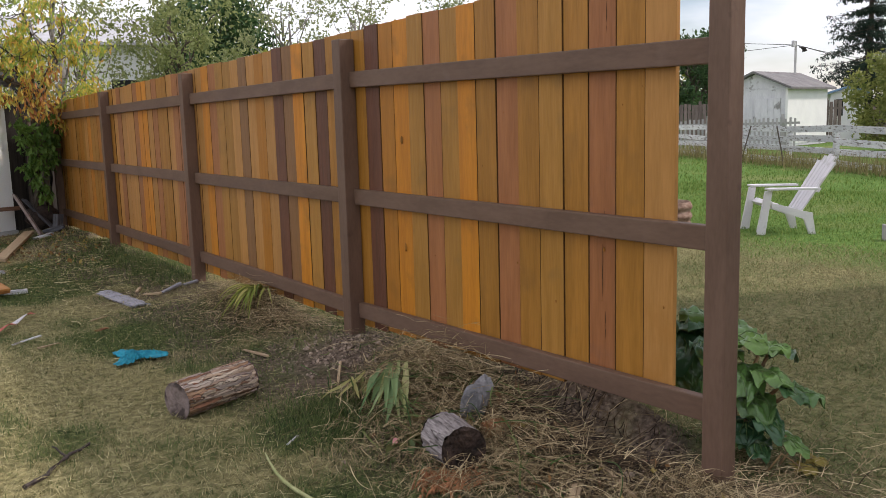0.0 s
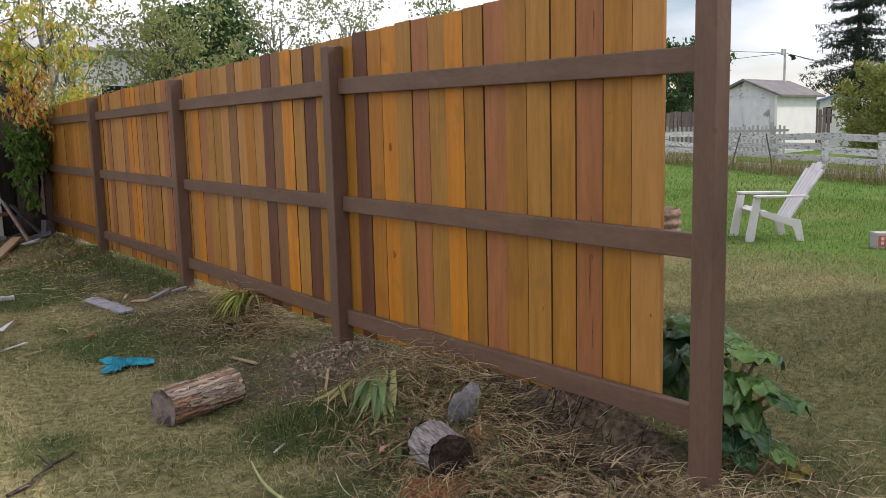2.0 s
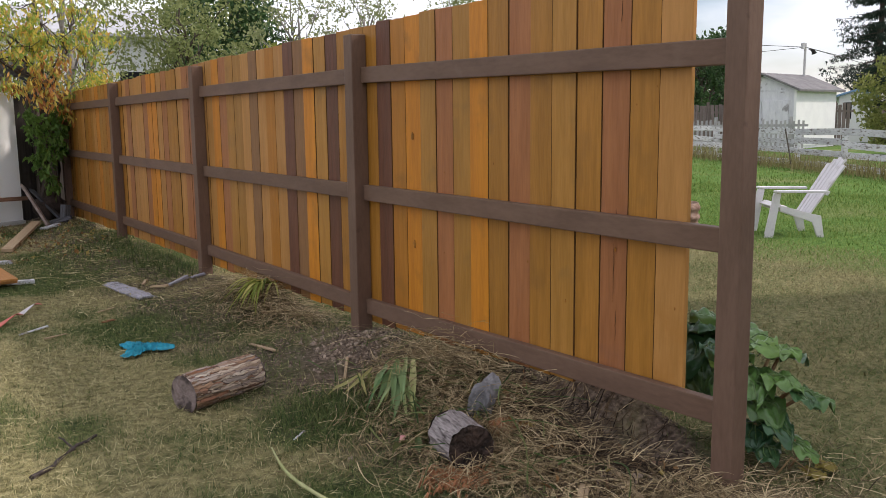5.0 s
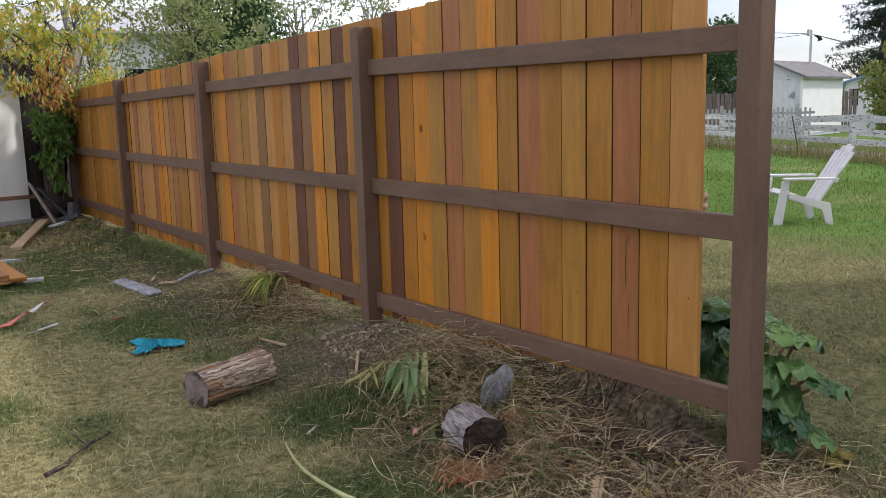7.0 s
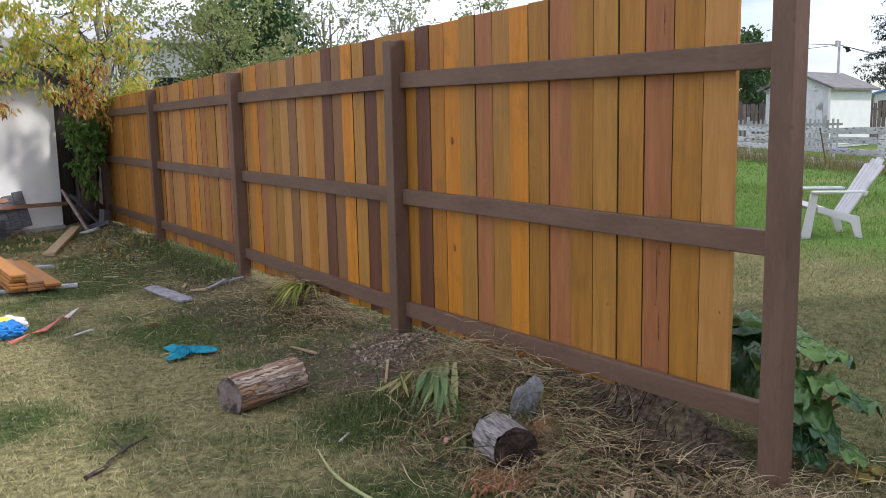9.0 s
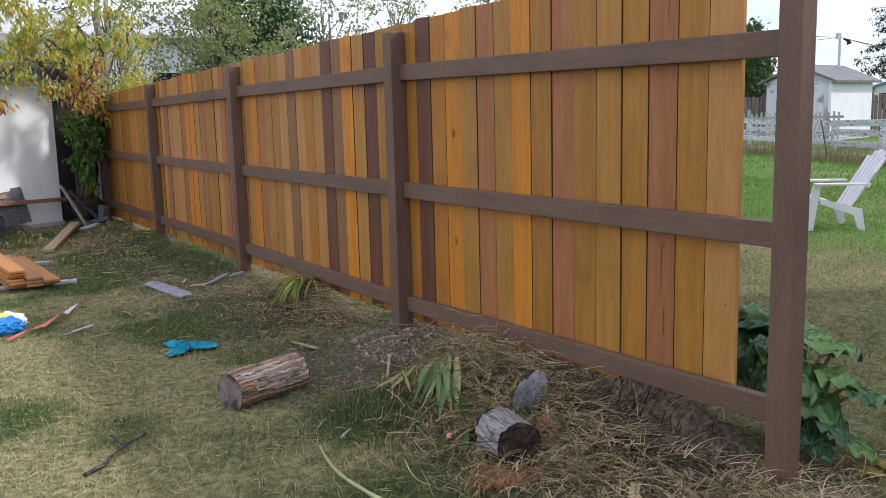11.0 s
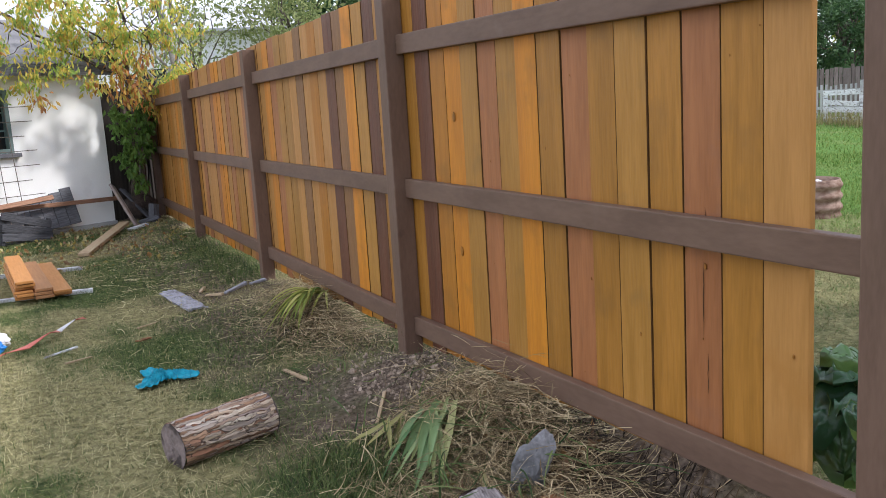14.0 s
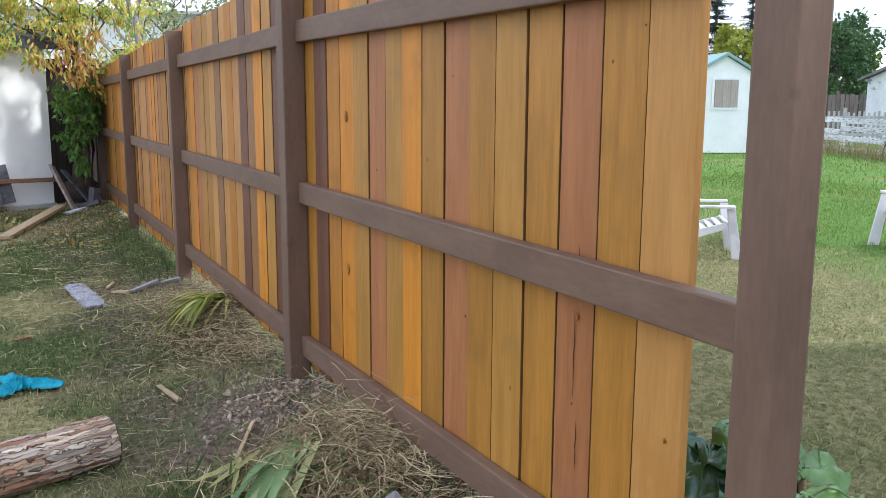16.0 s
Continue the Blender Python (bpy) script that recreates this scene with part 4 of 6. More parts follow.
def gable_shed(name, label, m, w, d, h, rise, wallm, roofm, over=0.25):
    s = thing(name, label, "shed", m)
    bm = bmesh.new()
    prof = [(0, 0), (w, 0), (w, h), (w / 2, h + rise), (0, h)]
    a = [bm.verts.new((x, 0, z)) for x, z in prof]
    b = [bm.verts.new((x, d, z)) for x, z in prof]
    bm.faces.new(a)
    bm.faces.new(b[::-1])
    for i in range(5):
        bm.faces.new((a[i], b[i], b[(i + 1) % 5], a[(i + 1) % 5]))
    bmesh.ops.recalc_face_normals(bm, faces=bm.faces)
    part("wall", bm, wallm, s)
    sl = rise / (w / 2)
    for sgn, x0 in ((-1, -over), (1, w + over)):
        bm = bmesh.new()
        z0 = h - sl * over
        q = [(x0, -over, z0 + 0.02), (w / 2, -over, h + rise + 0.02), (w / 2, d + over, h + rise + 0.02), (x0, d + over, z0 + 0.02)]
        v = [bm.verts.new(p) for p in q]
        u = [bm.verts.new((p[0], p[1], p[2] + 0.08)) for p in q]
        bm.faces.new(v)
        bm.faces.new(u[::-1])
        for i in range(4):
            bm.faces.new((v[i], v[(i + 1) % 4], u[(i + 1) % 4], u[i]))
        bmesh.ops.recalc_face_normals(bm, faces=bm.faces)
        part("roof", bm, roofm, s)
    return s


# grey garden shed: front gable towards the lawn, white long side
m, L = rot((25.42, 19.71, 0), (25.83, 17.35, 0))
gs = gable_shed("garden_shed", "old garden shed with worn grey paint and gable roof", m, 2.40, 3.5, 2.13, 0.52, SHEDPAINT, SHINGLE)
dr = part("door", boxm(1.20, 2.16, -0.03, -0.004, 0.25, 1.75, 0.005), SHEDPAINT, gs, "worn plank door")
for x in (1.20, 1.44, 1.68, 1.92):
    part("plank", boxm(x + 0.01, x + 0.24, -0.045, -0.032, 0.27, 1.73, 0.004), SHEDPAINT, dr)
part("panel", boxm(0.12, 1.12, -0.03, -0.004, 0.55, 1.75, 0.005), SHEDPAINT, gs)
part("side_cladding", boxm(2.404, 2.43, 0.05, 3.45, 0.1, 2.08), WHITEPAINT, gs, "white painted side wall")
part("corner_board", boxm(2.35, 2.44, -0.04, 0.048, 0.0, 2.1, 0.006), WHITEPAINT, gs)
part("bargeboard", boxm(-0.1, 2.50, -0.02, 0.0, 2.05, 2.12), SHEDPAINT, gs)
m, L = rot((33.0, 20.1, 0), (33.8, 19.0, 0))
fs = gable_shed("far_shed", "far white shed with a faded blue roof", m, 1.3, 2.0, 1.95, 0.2, WHITEPAINT, BLUETARP)
part("window", boxm(0.2, 0.5, -0.03, -0.005, 1.0, 1.7), DARKGLASS, fs)

# white cabin with boarded window
m, L = rot((14.94, 16.65, 0), (16.44, 16.05, 0))
cab = gable_shed("white_cabin", "small white cabin with boarded window and teal roof edge", m, 1.62, 3.2, 2.02, 0.46, WHITEPAINT, GREENROOF, 0.10)
bw = part("boarded_window", boxm(0.52, 1.14, -0.03, -0.004, 1.18, 1.88, 0.005), mat("bare_plywood", (0.36, 0.30, 0.26), (0.48, 0.41, 0.37), 4, 0.8, (8, 8, 1)), cab)
for x in (0.52, 0.73, 0.94):
    part("plank", boxm(x + 0.008, x + 0.198, -0.042, -0.032, 1.19, 1.87, 0.003), bpy.data.materials["bare_plywood"], bw)
for a in ((0.45, 0.512, 1.12, 1.94), (1.148, 1.21, 1.12, 1.94), (0.514, 1.146, 1.885, 1.94), (0.514, 1.146, 1.12, 1.175)):
    part("window_trim", boxm(a[0], a[1], -0.035, -0.004, a[2], a[3]), WHITEPAINT, cab)
part("corner_board", boxm(1.56, 1.65, -0.025, -0.002, 0.0, 2.0, 0.004), SHEDPAINT, cab)

# utility pole with lamp, and wires
pole = thing("utility_pole", "slim grey service mast with wires and small lamp", "utility pole", Matrix.Translation((3.45, 2.55, 0.3)))
part("shaft", tube(bmesh.new(), [(25.2, 16.4, -0.5), (25.2, 16.4, 3.65)], [0.055, 0.045], 8), mat("grey_pole", (0.40, 0.39, 0.38), (0.52, 0.51, 0.50), 4, 0.8), pole)
part("meter_box", boxm(25.0, 25.14, 16.36, 16.46, 3.42, 3.66, 0.01), mat("grey_box", (0.40, 0.40, 0.40), (0.5, 0.5, 0.5)), pole)
part("lamp", tube(bmesh.new(), [(25.28, 16.3, 3.42), (25.42, 16.2, 3.36), (25.46, 16.18, 3.24)], [0.03, 0.07, 0.10], 8), BLACK, pole)
for e in ((5, 33, 6.6), (60, 24, 2.9), (18, 40, 3.8), (60, 30, 5.0)):
    a, b = Vector((25.2, 16.4, 3.5)), Vector(e)
    pts = [a.lerp(b, i / 10) - Vector((0, 0, 0.5 * math.sin(math.pi * i / 10))) for i in range(11)]
    part("wire", tube(bmesh.new(), pts, [0.012] * 11, 4), BLACK, pole)
pole2 = thing("utility_pole", "tall brown utility pole beyond the white fence", "utility pole")
part("shaft", tube(bmesh.new(), [(22.6, 21.6, -0.2), (22.6, 21.6, 8.5)], [0.13, 0.10], 8), FENCEWOOD, pole2)
for e in ((60, 18, 7.6), (-12, 34, 7.8)):
    a, b = Vector((22.6, 21.6, 8.2)), Vector(e)
    pts = [a.lerp(b, i / 12) - Vector((0, 0, 0.7 * math.sin(math.pi * i / 12))) for i in range(13)]
    part("wire", tube(bmesh.new(), pts, [0.012] * 13, 4), BLACK, pole2)

# neighbour's house behind the trees
m, L = rot((7.0, 26.5, 0), (8.0, 33.0, 0))
nh = gable_shed("neighbour_house", "pale house with grey roof behind the trees", m, 6.6, 9.5, 3.95, 1.0, WHITEPAINT, PALEROOF, 0.4)
for i in range(3):
    wd = part("window", boxm(-0.03, -0.005, 1.2 + 2.9 * i, 2.2 + 2.9 * i, 1.6, 2.8), DARKGLASS, nh)
    part("frame", boxm(-0.02, -0.004, 1.1 + 2.9 * i, 2.3 + 2.9 * i, 1.5, 2.9), WHITEPAINT, wd)

# plain unseen wall, added past the right of the path to cast shade
hw = part("wall_east", boxm(0, 0.25, -11.0, 0.0, -0.2, 6.4), WHITEPAINT)
hw.location = (5.0, 1.15, 0)
tagged(hw, "plain pale unseen wall added to shade the yard", "wall", kind="structure")

# far woods along the horizon
cen, rad, cnt = [], [], []
for i in range(150):
    a = radians(-60 + 1.6 * i)
    R = random.uniform(85, 110)
    h = random.uniform(1.2, 2.2)
    cen.append((R * math.cos(a), R * math.sin(a), h * 0.6))
    rad.append((3.0, 3.0, h))
    cnt.append(60)
tagged(leaf_cloud("far_woods", cen, rad, cnt, 1.2, DARK_LEAF, shell=0.3, slim=0.7), "distant line of dark green woods", "woods", kind="stuff")


# ---- garden chairs ----
def garden_chair(m, label):
    c = thing("garden_chair", label, "chair", m, group="plastic garden chairs")
    # local: x forward, y across, z up; seat front at x = 0.30
    for s in (-1, 1):
        y = 0.29 * s
        bm = bmesh.new()
        box(bm, -0.035, 0.035, -0.02, 0.02, 0, 0.55, 0.006)
        for v in bm.verts:
            v.co.x += (0.55 - v.co.z) * 0.16 + (0.02 if v.co.x > 0 else -0.02) * (1 - v.co.z)
        lg = part("front_leg", bm, WHITEPLASTIC, c)
        lg.location = (0.30, y, 0)
        bm = bmesh.new()
        pts = [(0.26, 0.33), (0.02, 0.25), (-0.14, 0.19), (-0.21, 0.0), (-0.29, 0.0), (-0.24, 0.27), (-0.14, 0.29), (0.0, 0.33), (0.26, 0.40)]
        a = [bm.verts.new((x, y - 0.018, z)) for x, z in pts]
        b = [bm.verts.new((x, y + 0.018, z)) for x, z in pts]
        bm.faces.new(a)
        bm.faces.new(b[::-1])
        for i in range(len(pts)):
            bm.faces.new((a[i], b[i], b[(i + 1) % len(pts)], a[(i + 1) % len(pts)]))
        bmesh.ops.recalc_face_normals(bm, faces=bm.faces)
        part("rear_leg", bm, WHITEPLASTIC, c)
        bm = bmesh.new()
        box(bm, -0.27, 0.36, -0.055, 0.055, 0.0, 0.028, 0.010)
        for v in bm.verts:
            v.co.y *= 1.0 if v.co.x > 0 else 0.75
            v.co.z += 0.02 * max(0, v.co.x)
        ar = part("armrest", bm, WHITEPLASTIC, c)
        ar.location = (-0.02, y * 1.08, 0.552)
    for i in range(6):
        f = i / 5
        bm = boxm(-0.038, 0.038, -0.275, 0.275, -0.011, 0.011, 0.006)
        sl = part("seat_slat", bm, WHITEPLASTIC, c)
        sl.location, sl.rotation_euler = (0.275 - 0.38 * f, 0, 0.405 - 0.13 * f - 0.02 * math.sin(f * 3.1) - (0.015 if i == 0 else 0)), (0, radians(34 if i == 0 else 15), 0)
    for i in range(5):
        t = i - 2
        h = 0.84 - 0.024 * t * t
        bm = boxm(-0.011, 0.011, -0.047, 0.047, 0, h, 0.006)
        for v in bm.verts:
            f = v.co.z / h
            v.co.y = v.co.y * (0.80 + 0.27 * f) + t * 0.022 * f
            v.co.x += -0.05 * f * f + (0.0016 * t * t)
            if f > 0.5:
                v.co.z -= 0.30 * abs(v.co.y) * abs(t) * 0.15
        bs = part("back_slat", bm, WHITEPLASTIC, c)
        bs.location, bs.rotation_euler = (-0.13, t * 0.084, 0.25), (0, radians(-29), 0)
    br = part("back_brace", boxm(-0.012, 0.012, -0.25, 0.25, -0.03, 0.03, 0.005), WHITEPLASTIC, c)
    br.location, br.rotation_euler = (-0.34, 0, 0.54), (0, radians(-31), 0)
    return c


def facing(x, y, dx, dy, sc=1.0):
    return Matrix.Translation(on(x, y, -0.005)) @ Matrix.Rotation(math.atan2(dy, dx), 4, "Z") @ Matrix.Scale(sc, 4)


garden_chair(facing(6.12, 4.02, -0.82, 0.57, 0.87), "dull white plastic garden chair with slatted back on grass")
garden_chair(facing(4.21, 4.78, 0.80, -0.60, 0.77), "dull white plastic garden chair beside the rusty ring")

# rusty corrugated fire ring
drum = thing("fire_ring", "rusty corrugated steel fire ring on the grass", "fire ring", Matrix.Translation(on(5.21, 4.88, -0.02)))
bm = bmesh.new()
R, N, H = 0.27, 40, 0.37
prof = [(R + 0.012 * math.cos(2 * math.pi * z / 0.105), z) for z in np.linspace(0, H, 25)] + [(R - 0.02, H), (R - 0.02, 0.0)]
rings = [[bm.verts.new((r * math.cos(2 * math.pi * k / N), r * math.sin(2 * math.pi * k / N), z)) for k in range(N)] for r, z in prof]
for a, b in zip(rings, rings[1:]):
    for k in range(N):
        bm.faces.new((a[k], a[(k + 1) % N], b[(k + 1) % N], b[k]))
part("ring", bm, RUST, drum, smooth=True)
bm = bmesh.new()
bmesh.ops.create_circle(bm, cap_ends=True, segments=32, radius=R - 0.03)
for v in bm.verts:
    v.co.z = 0.22
part("ash_bed", bm, BLACK, drum)
bm = bmesh.new()
bmesh.ops.create_icosphere(bm, subdivisions=3, radius=0.16)
for v in bm.verts:
    v.co = Vector((v.co.x, v.co.y, 0.30 + v.co.z * 0.35)) * 1.0 + Vector((0, 0, 0.05 * noise.noise(v.co * 9)))
part("paper_waste", bm, PEELING, drum, "crumpled pale paper waste")

# small grey box with red mark on the lawn
bx = thing("small_carton", "small grey carton with a red panel on grass", "carton", Matrix.Translation(on(6.31, 2.86, 0.0)) @ Matrix.Rotation(radians(-35), 4, "Z") @ Matrix.Scale(0.85, 4))
part("body", boxm(-0.13, 0.13, -0.09, 0.09, 0, 0.19, 0.006), mat("grey_card", (0.34, 0.33, 0.34), (0.44, 0.43, 0.44)), bx)
part("red_panel", boxm(-0.115, -0.02, -0.096, -0.091, 0.03, 0.16), REDPL, bx)
for z in (0.055, 0.105):
    part("white_bar", boxm(-0.085, -0.05, -0.101, -0.097, z, z + 0.035), WHITEPLASTIC, bx)


# ---- logs, rock and scraps in front of the fence ----
def log(name, label, m, length, radius, bark, end, rough_end=0.0, flare=0.0):
    t = thing(name, label, "log", m)
    bm = bmesh.new()
    n, k = 56, 36
    rings = []
    for i in range(k + 1):
        x = length * i / k
        ring = []
        for j in range(n):
            a = 2 * math.pi * j / n
            flake = noise.noise((x * 6, math.cos(a) * 4.2, math.sin(a) * 4.2))
            q = radius * (1 + flare * (1 - i / k)) * (1 + 0.05 * noise.noise((math.cos(a) * 1.3, math.sin(a) * 1.3, x * 2 + 4)) + (0.05 if flake > 0.02 else -0.015) + 0.05 * noise.noise((x * 10, math.cos(a) * 11, math.sin(a) * 11)))
            ring.append(bm.verts.new((x, q * math.cos(a), q * math.sin(a))))
        rings.append(ring)
    for a, b in zip(rings, rings[1:]):
        for j in range(n):
            bm.faces.new((a[j], a[(j + 1) % n], b[(j + 1) % n], b[j]))
    part("bark", bm, bark, t)
    for x, s in ((0.0, -1), (length, 1)):
        bm = bmesh.new()
        c = None
        prev = None
        for r in np.linspace(0.0, 1.03, 8):
            if r == 0:
                c = bm.verts.new((x + s * 0.004 - s * rough_end * 0.5, 0, 0))
                continue
            ring = [bm.verts.new((x + s * 0.004 - s * rough_end * max(0, (0.8 - r)) + s * rough_end * 0.5 * noise.noise((r * 5, math.cos(2 * math.pi * j / n) * 4, math.sin(2 * math.pi * j / n) * 4 + x)),
                                  radius * (1 + (flare if s < 0 else 0)) * r * math.cos(2 * math.pi * j / n), radius * (1 + (flare if s < 0 else 0)) * r * math.sin(2 * math.pi * j / n))) for j in range(n)]
            for j in range(n):
                if prev is None:
                    bm.faces.new((c, ring[j], ring[(j + 1) % n]))
                else:
                    bm.faces.new((prev[j], ring[j], ring[(j + 1) % n], prev[(j + 1) % n]))
            prev = ring
        part("cut_end", bm, end, t)
    return t


def laid(p0, p1, r):
    a, b = Vector(p0), Vector(p1)
    return Matrix.Translation(a + Vector((0, 0, r))) @ (b - a).to_track_quat("X", "Z").to_matrix().to_4x4()


log("firewood_log", "sawn log with flaking reddish brown bark on lawn", laid(on(-1.195, 2.18, -0.012), on(-0.80, 2.32, -0.012), 0.088), 0.412, 0.088, BARK, LOGEND, 0.006)
log("old_log", "short grey weathered log with a dark rotten end", laid(on(-0.503, 1.03, -0.012), on(-0.555, 0.815, 0.008), 0.085), 0.225, 0.087, OLDBARK, ROTEND, 0.022)


def rock(name, label, m, sx, sy, sz, seed, material=ROCK, sub=3):
    bm = bmesh.new()
    bmesh.ops.create_icosphere(bm, subdivisions=sub, radius=1)
    off = Vector((seed * 3.1, seed * 1.7, seed))
    for v in bm.verts:
        p = v.co.copy()
        for k in range(9):
            d = Vector((noise.noise(off + Vector((k, 0, 0))), noise.noise(off + Vector((0, k + 9, 0))), noise.noise(off + Vector((0, 0, k + 19))))).normalized()
            lim = 0.62 + 0.2 * noise.noise(off + Vector((k, k, k)))
            over = p.dot(d) - lim
            if over > 0:
                p -= d * over
        v.co = p * (1 + 0.05 * noise.noise(p * 4 + off))
    bmesh.ops.scale(bm, vec=(sx, sy, sz), verts=bm.verts)
    ob = part(name, bm, material)
    ob.matrix_world = m
    return tagged(ob, label, "rock")


# upright angular slab
bm = bmesh.new()
for p in ((-0.055, -0.03, -0.06), (0.05, -0.035, -0.06), (0.045, 0.04, -0.06), (-0.05, 0.04, -0.06), (-0.062, -0.036, 0.035), (0.024, -0.045, 0.02), (0.062, 0.0, 0.085),
          (0.045, 0.035, 0.11), (0.0, 0.03, 0.105), (-0.03, -0.005, 0.085), (0.02, -0.035, 0.065)):
    bm.verts.new(p)
bmesh.ops.convex_hull(bm, input=bm.verts)
bmesh.ops.triangulate(bm, faces=bm.faces)
bmesh.ops.subdivide_edges(bm, edges=bm.edges, cuts=4, use_grid_fill=True)
for v in bm.verts:
    v.co += Vector((noise.noise(v.co * 28), noise.noise(v.co * 28 + Vector((5, 0, 0))), noise.noise(v.co * 28 + Vector((0, 7, 0))))) * 0.013
slab = part("rock", bm, ROCK)
slab.matrix_world = Matrix.Translation(on(-0.265, 1.145, 0.05)) @ pose(0, 0, 0, -8, 12, -38) @ Matrix.Diagonal((1.0, 0.9, 1.38, 1))
tagged(slab, "angular grey rock set upright in the dry hay", "rock")
rock("rock", "brown stone half buried in the hay", Matrix.Translation(on(-0.28, 0.98, 0.015)), 0.085, 0.07, 0.05, 5, MULCH)

# pebbles: the loose heap by the second post and some under the rail
heap = thing("gravel_heap", "loose heap of grey pebbles beside the fence post", "gravel", kind="stuff")
V, F = [], []
ico = bmesh.new()
bmesh.ops.create_icosphere(ico, subdivisions=1, radius=1)
iv = np.array([v.co[:] for v in ico.verts])
ifc = [[v.index for v in f.verts] for f in ico.faces]
ico.free()
for i in range(1500):
    if i < 300:
        x, y = random.gauss(-0.12, 0.12), random.gauss(2.40, 0.22)
    elif i < 850:
        x, y = random.gauss(-0.20, 0.17), random.gauss(2.42, 0.26)
    elif i < 1330:
        x, y = random.gauss(-0.16, 0.10), random.gauss(0.36, 0.12)
    else:
        x, y = random.gauss(-0.3, 0.25), random.uniform(0.4, 5.2)
    s = random.choice((0.003, 0.004, 0.005, 0.007, 0.010)) * random.uniform(0.7, 1.2)
    R_ = np.array(Euler((random.random() * 6, random.random() * 6, random.random() * 6)).to_matrix())
    q = (iv * np.array([1.25, 1.0, 0.7]) * s * RNG.uniform(0.8, 1.2, (len(iv), 1))) @ R_.T + np.array(on(x, y, s * 0.35))
    o = len(V)
    V += q.tolist()
    F += [[a + o for a in f] for f in ifc]
PEBBLE = mat("pale_pebbles", (0.16, 0.118, 0.088), (0.36, 0.285, 0.22), 30, 0.9, vary=0.4, per="ISLAND")
pb = mesh_ob("pebbles", V, F, PEBBLE, heap)
for x, y, s in ((-0.20, 0.32, 0.026), (-0.14, 0.30, 0.02), (-0.30, 2.68, 0.022), (-0.02, 2.36, 0.02), (-0.27, 2.30, 0.018), (-0.05, 2.52, 0.018)):
    rock("stone", "small rounded grey stone on bare soil", Matrix.Translation(on(x, y, s * 0.4)), s * 1.3, s, s * 0.8, x * 9 + y, PEBBLE, sub=2)

# teal cloth
bm = bmesh.new()
n = 56
grid = {}
for i in range(n):
    for j in range(n):
        u, v = i / (n - 1) * 2 - 1, j / (n - 1) * 2 - 1
        a = math.atan2(v, u)
        star = 0.30 + 0.70 * max(0.0, math.cos(a - 0.25), math.cos(a - 2.6), math.cos(a + 1.7)) ** 7 + 0.08 * noise.noise((u * 6, v * 6, 1))
        s = max(abs(u), abs(v))
        l_ = math.hypot(u, v) or 1
        x, y = u / l_ * s * star * 0.185, v / l_ * s * star * 0.185
        fold = abs(math.sin(26 * (x * math.sin(a) - y * math.cos(a)) + 5 * math.cos(a * 3) + 4 * noise.noise((x * 9, y * 9, 7))))
        z = 0.008 + 0.022 * (1 - s) * (0.8 + noise.noise((x * 11, y * 11, 2))) + 0.034 * (1 - fold) ** 1.5 * (1.1 - 0.7 * s) + 0.006 * noise.noise((x * 60, y * 50, 3))
        grid[i, j] = bm.verts.new((x, y, max(0.004, z)))
for i in range(n - 1):
    for j in range(n - 1):
        bm.faces.new((grid[i, j], grid[i + 1, j], grid[i + 1, j + 1], grid[i, j + 1]))
rag = part("cloth_rag", bm, CLOTH, smooth=True)
rag.matrix_world = Matrix.Translation(on(-1.075, 3.33, 0.010)) @ Matrix.Rotation(radians(-38), 4, "Z")
so = rag.modifiers.new("thick", "SOLIDIFY")
so.thickness = 0.003
tagged(rag, "crumpled teal blue cloth rag lying on lawn", "rag")

# silvered slab, sticks and scraps
a, b = Vector(on(-0.71, 5.60, 0.006)), Vector(on(-0.625, 4.82, 0.006))
bm = bmesh.new()
g = {}
for i in range(40):
    for j in range(12):
        u, v = i / 39, j / 11 * 2 - 1
        end = 0.035 * noise.noise((v * 3, 0 if u < 0.5 else 7, 1)) * (1 if u < 0.08 or u > 0.92 else 0)
        half = 0.070 + 0.012 * noise.noise((u * 6, 1 if v > 0 else 9, 2)) + 0.006 * noise.noise((u * 22, v, 4))
        g[i, j] = bm.verts.new(((b - a).length * u + end, half * v, 0.016 * (1 - v * v * 0.6) + 0.010 * noise.noise((u * 9, v * 3.5, 3)) + 0.006 * noise.noise((u * 30, v * 9, 5))))
for i in range(39):
    for j in range(11):
        bm.faces.new((g[i, j], g[i + 1, j], g[i + 1, j + 1], g[i, j + 1]))
sl = part("bark_slab", bm, PALEGREY)
sl.matrix_world = Matrix.Translation(a) @ (b - a).to_track_quat("X", "Z").to_matrix().to_4x4()
sl.modifiers.new("thick", "SOLIDIFY").thickness = 0.014
tagged(sl, "flat silvery grey slab of old wood on lawn", "wood slab")
SCR = "pale splintered stick lying on the ground"
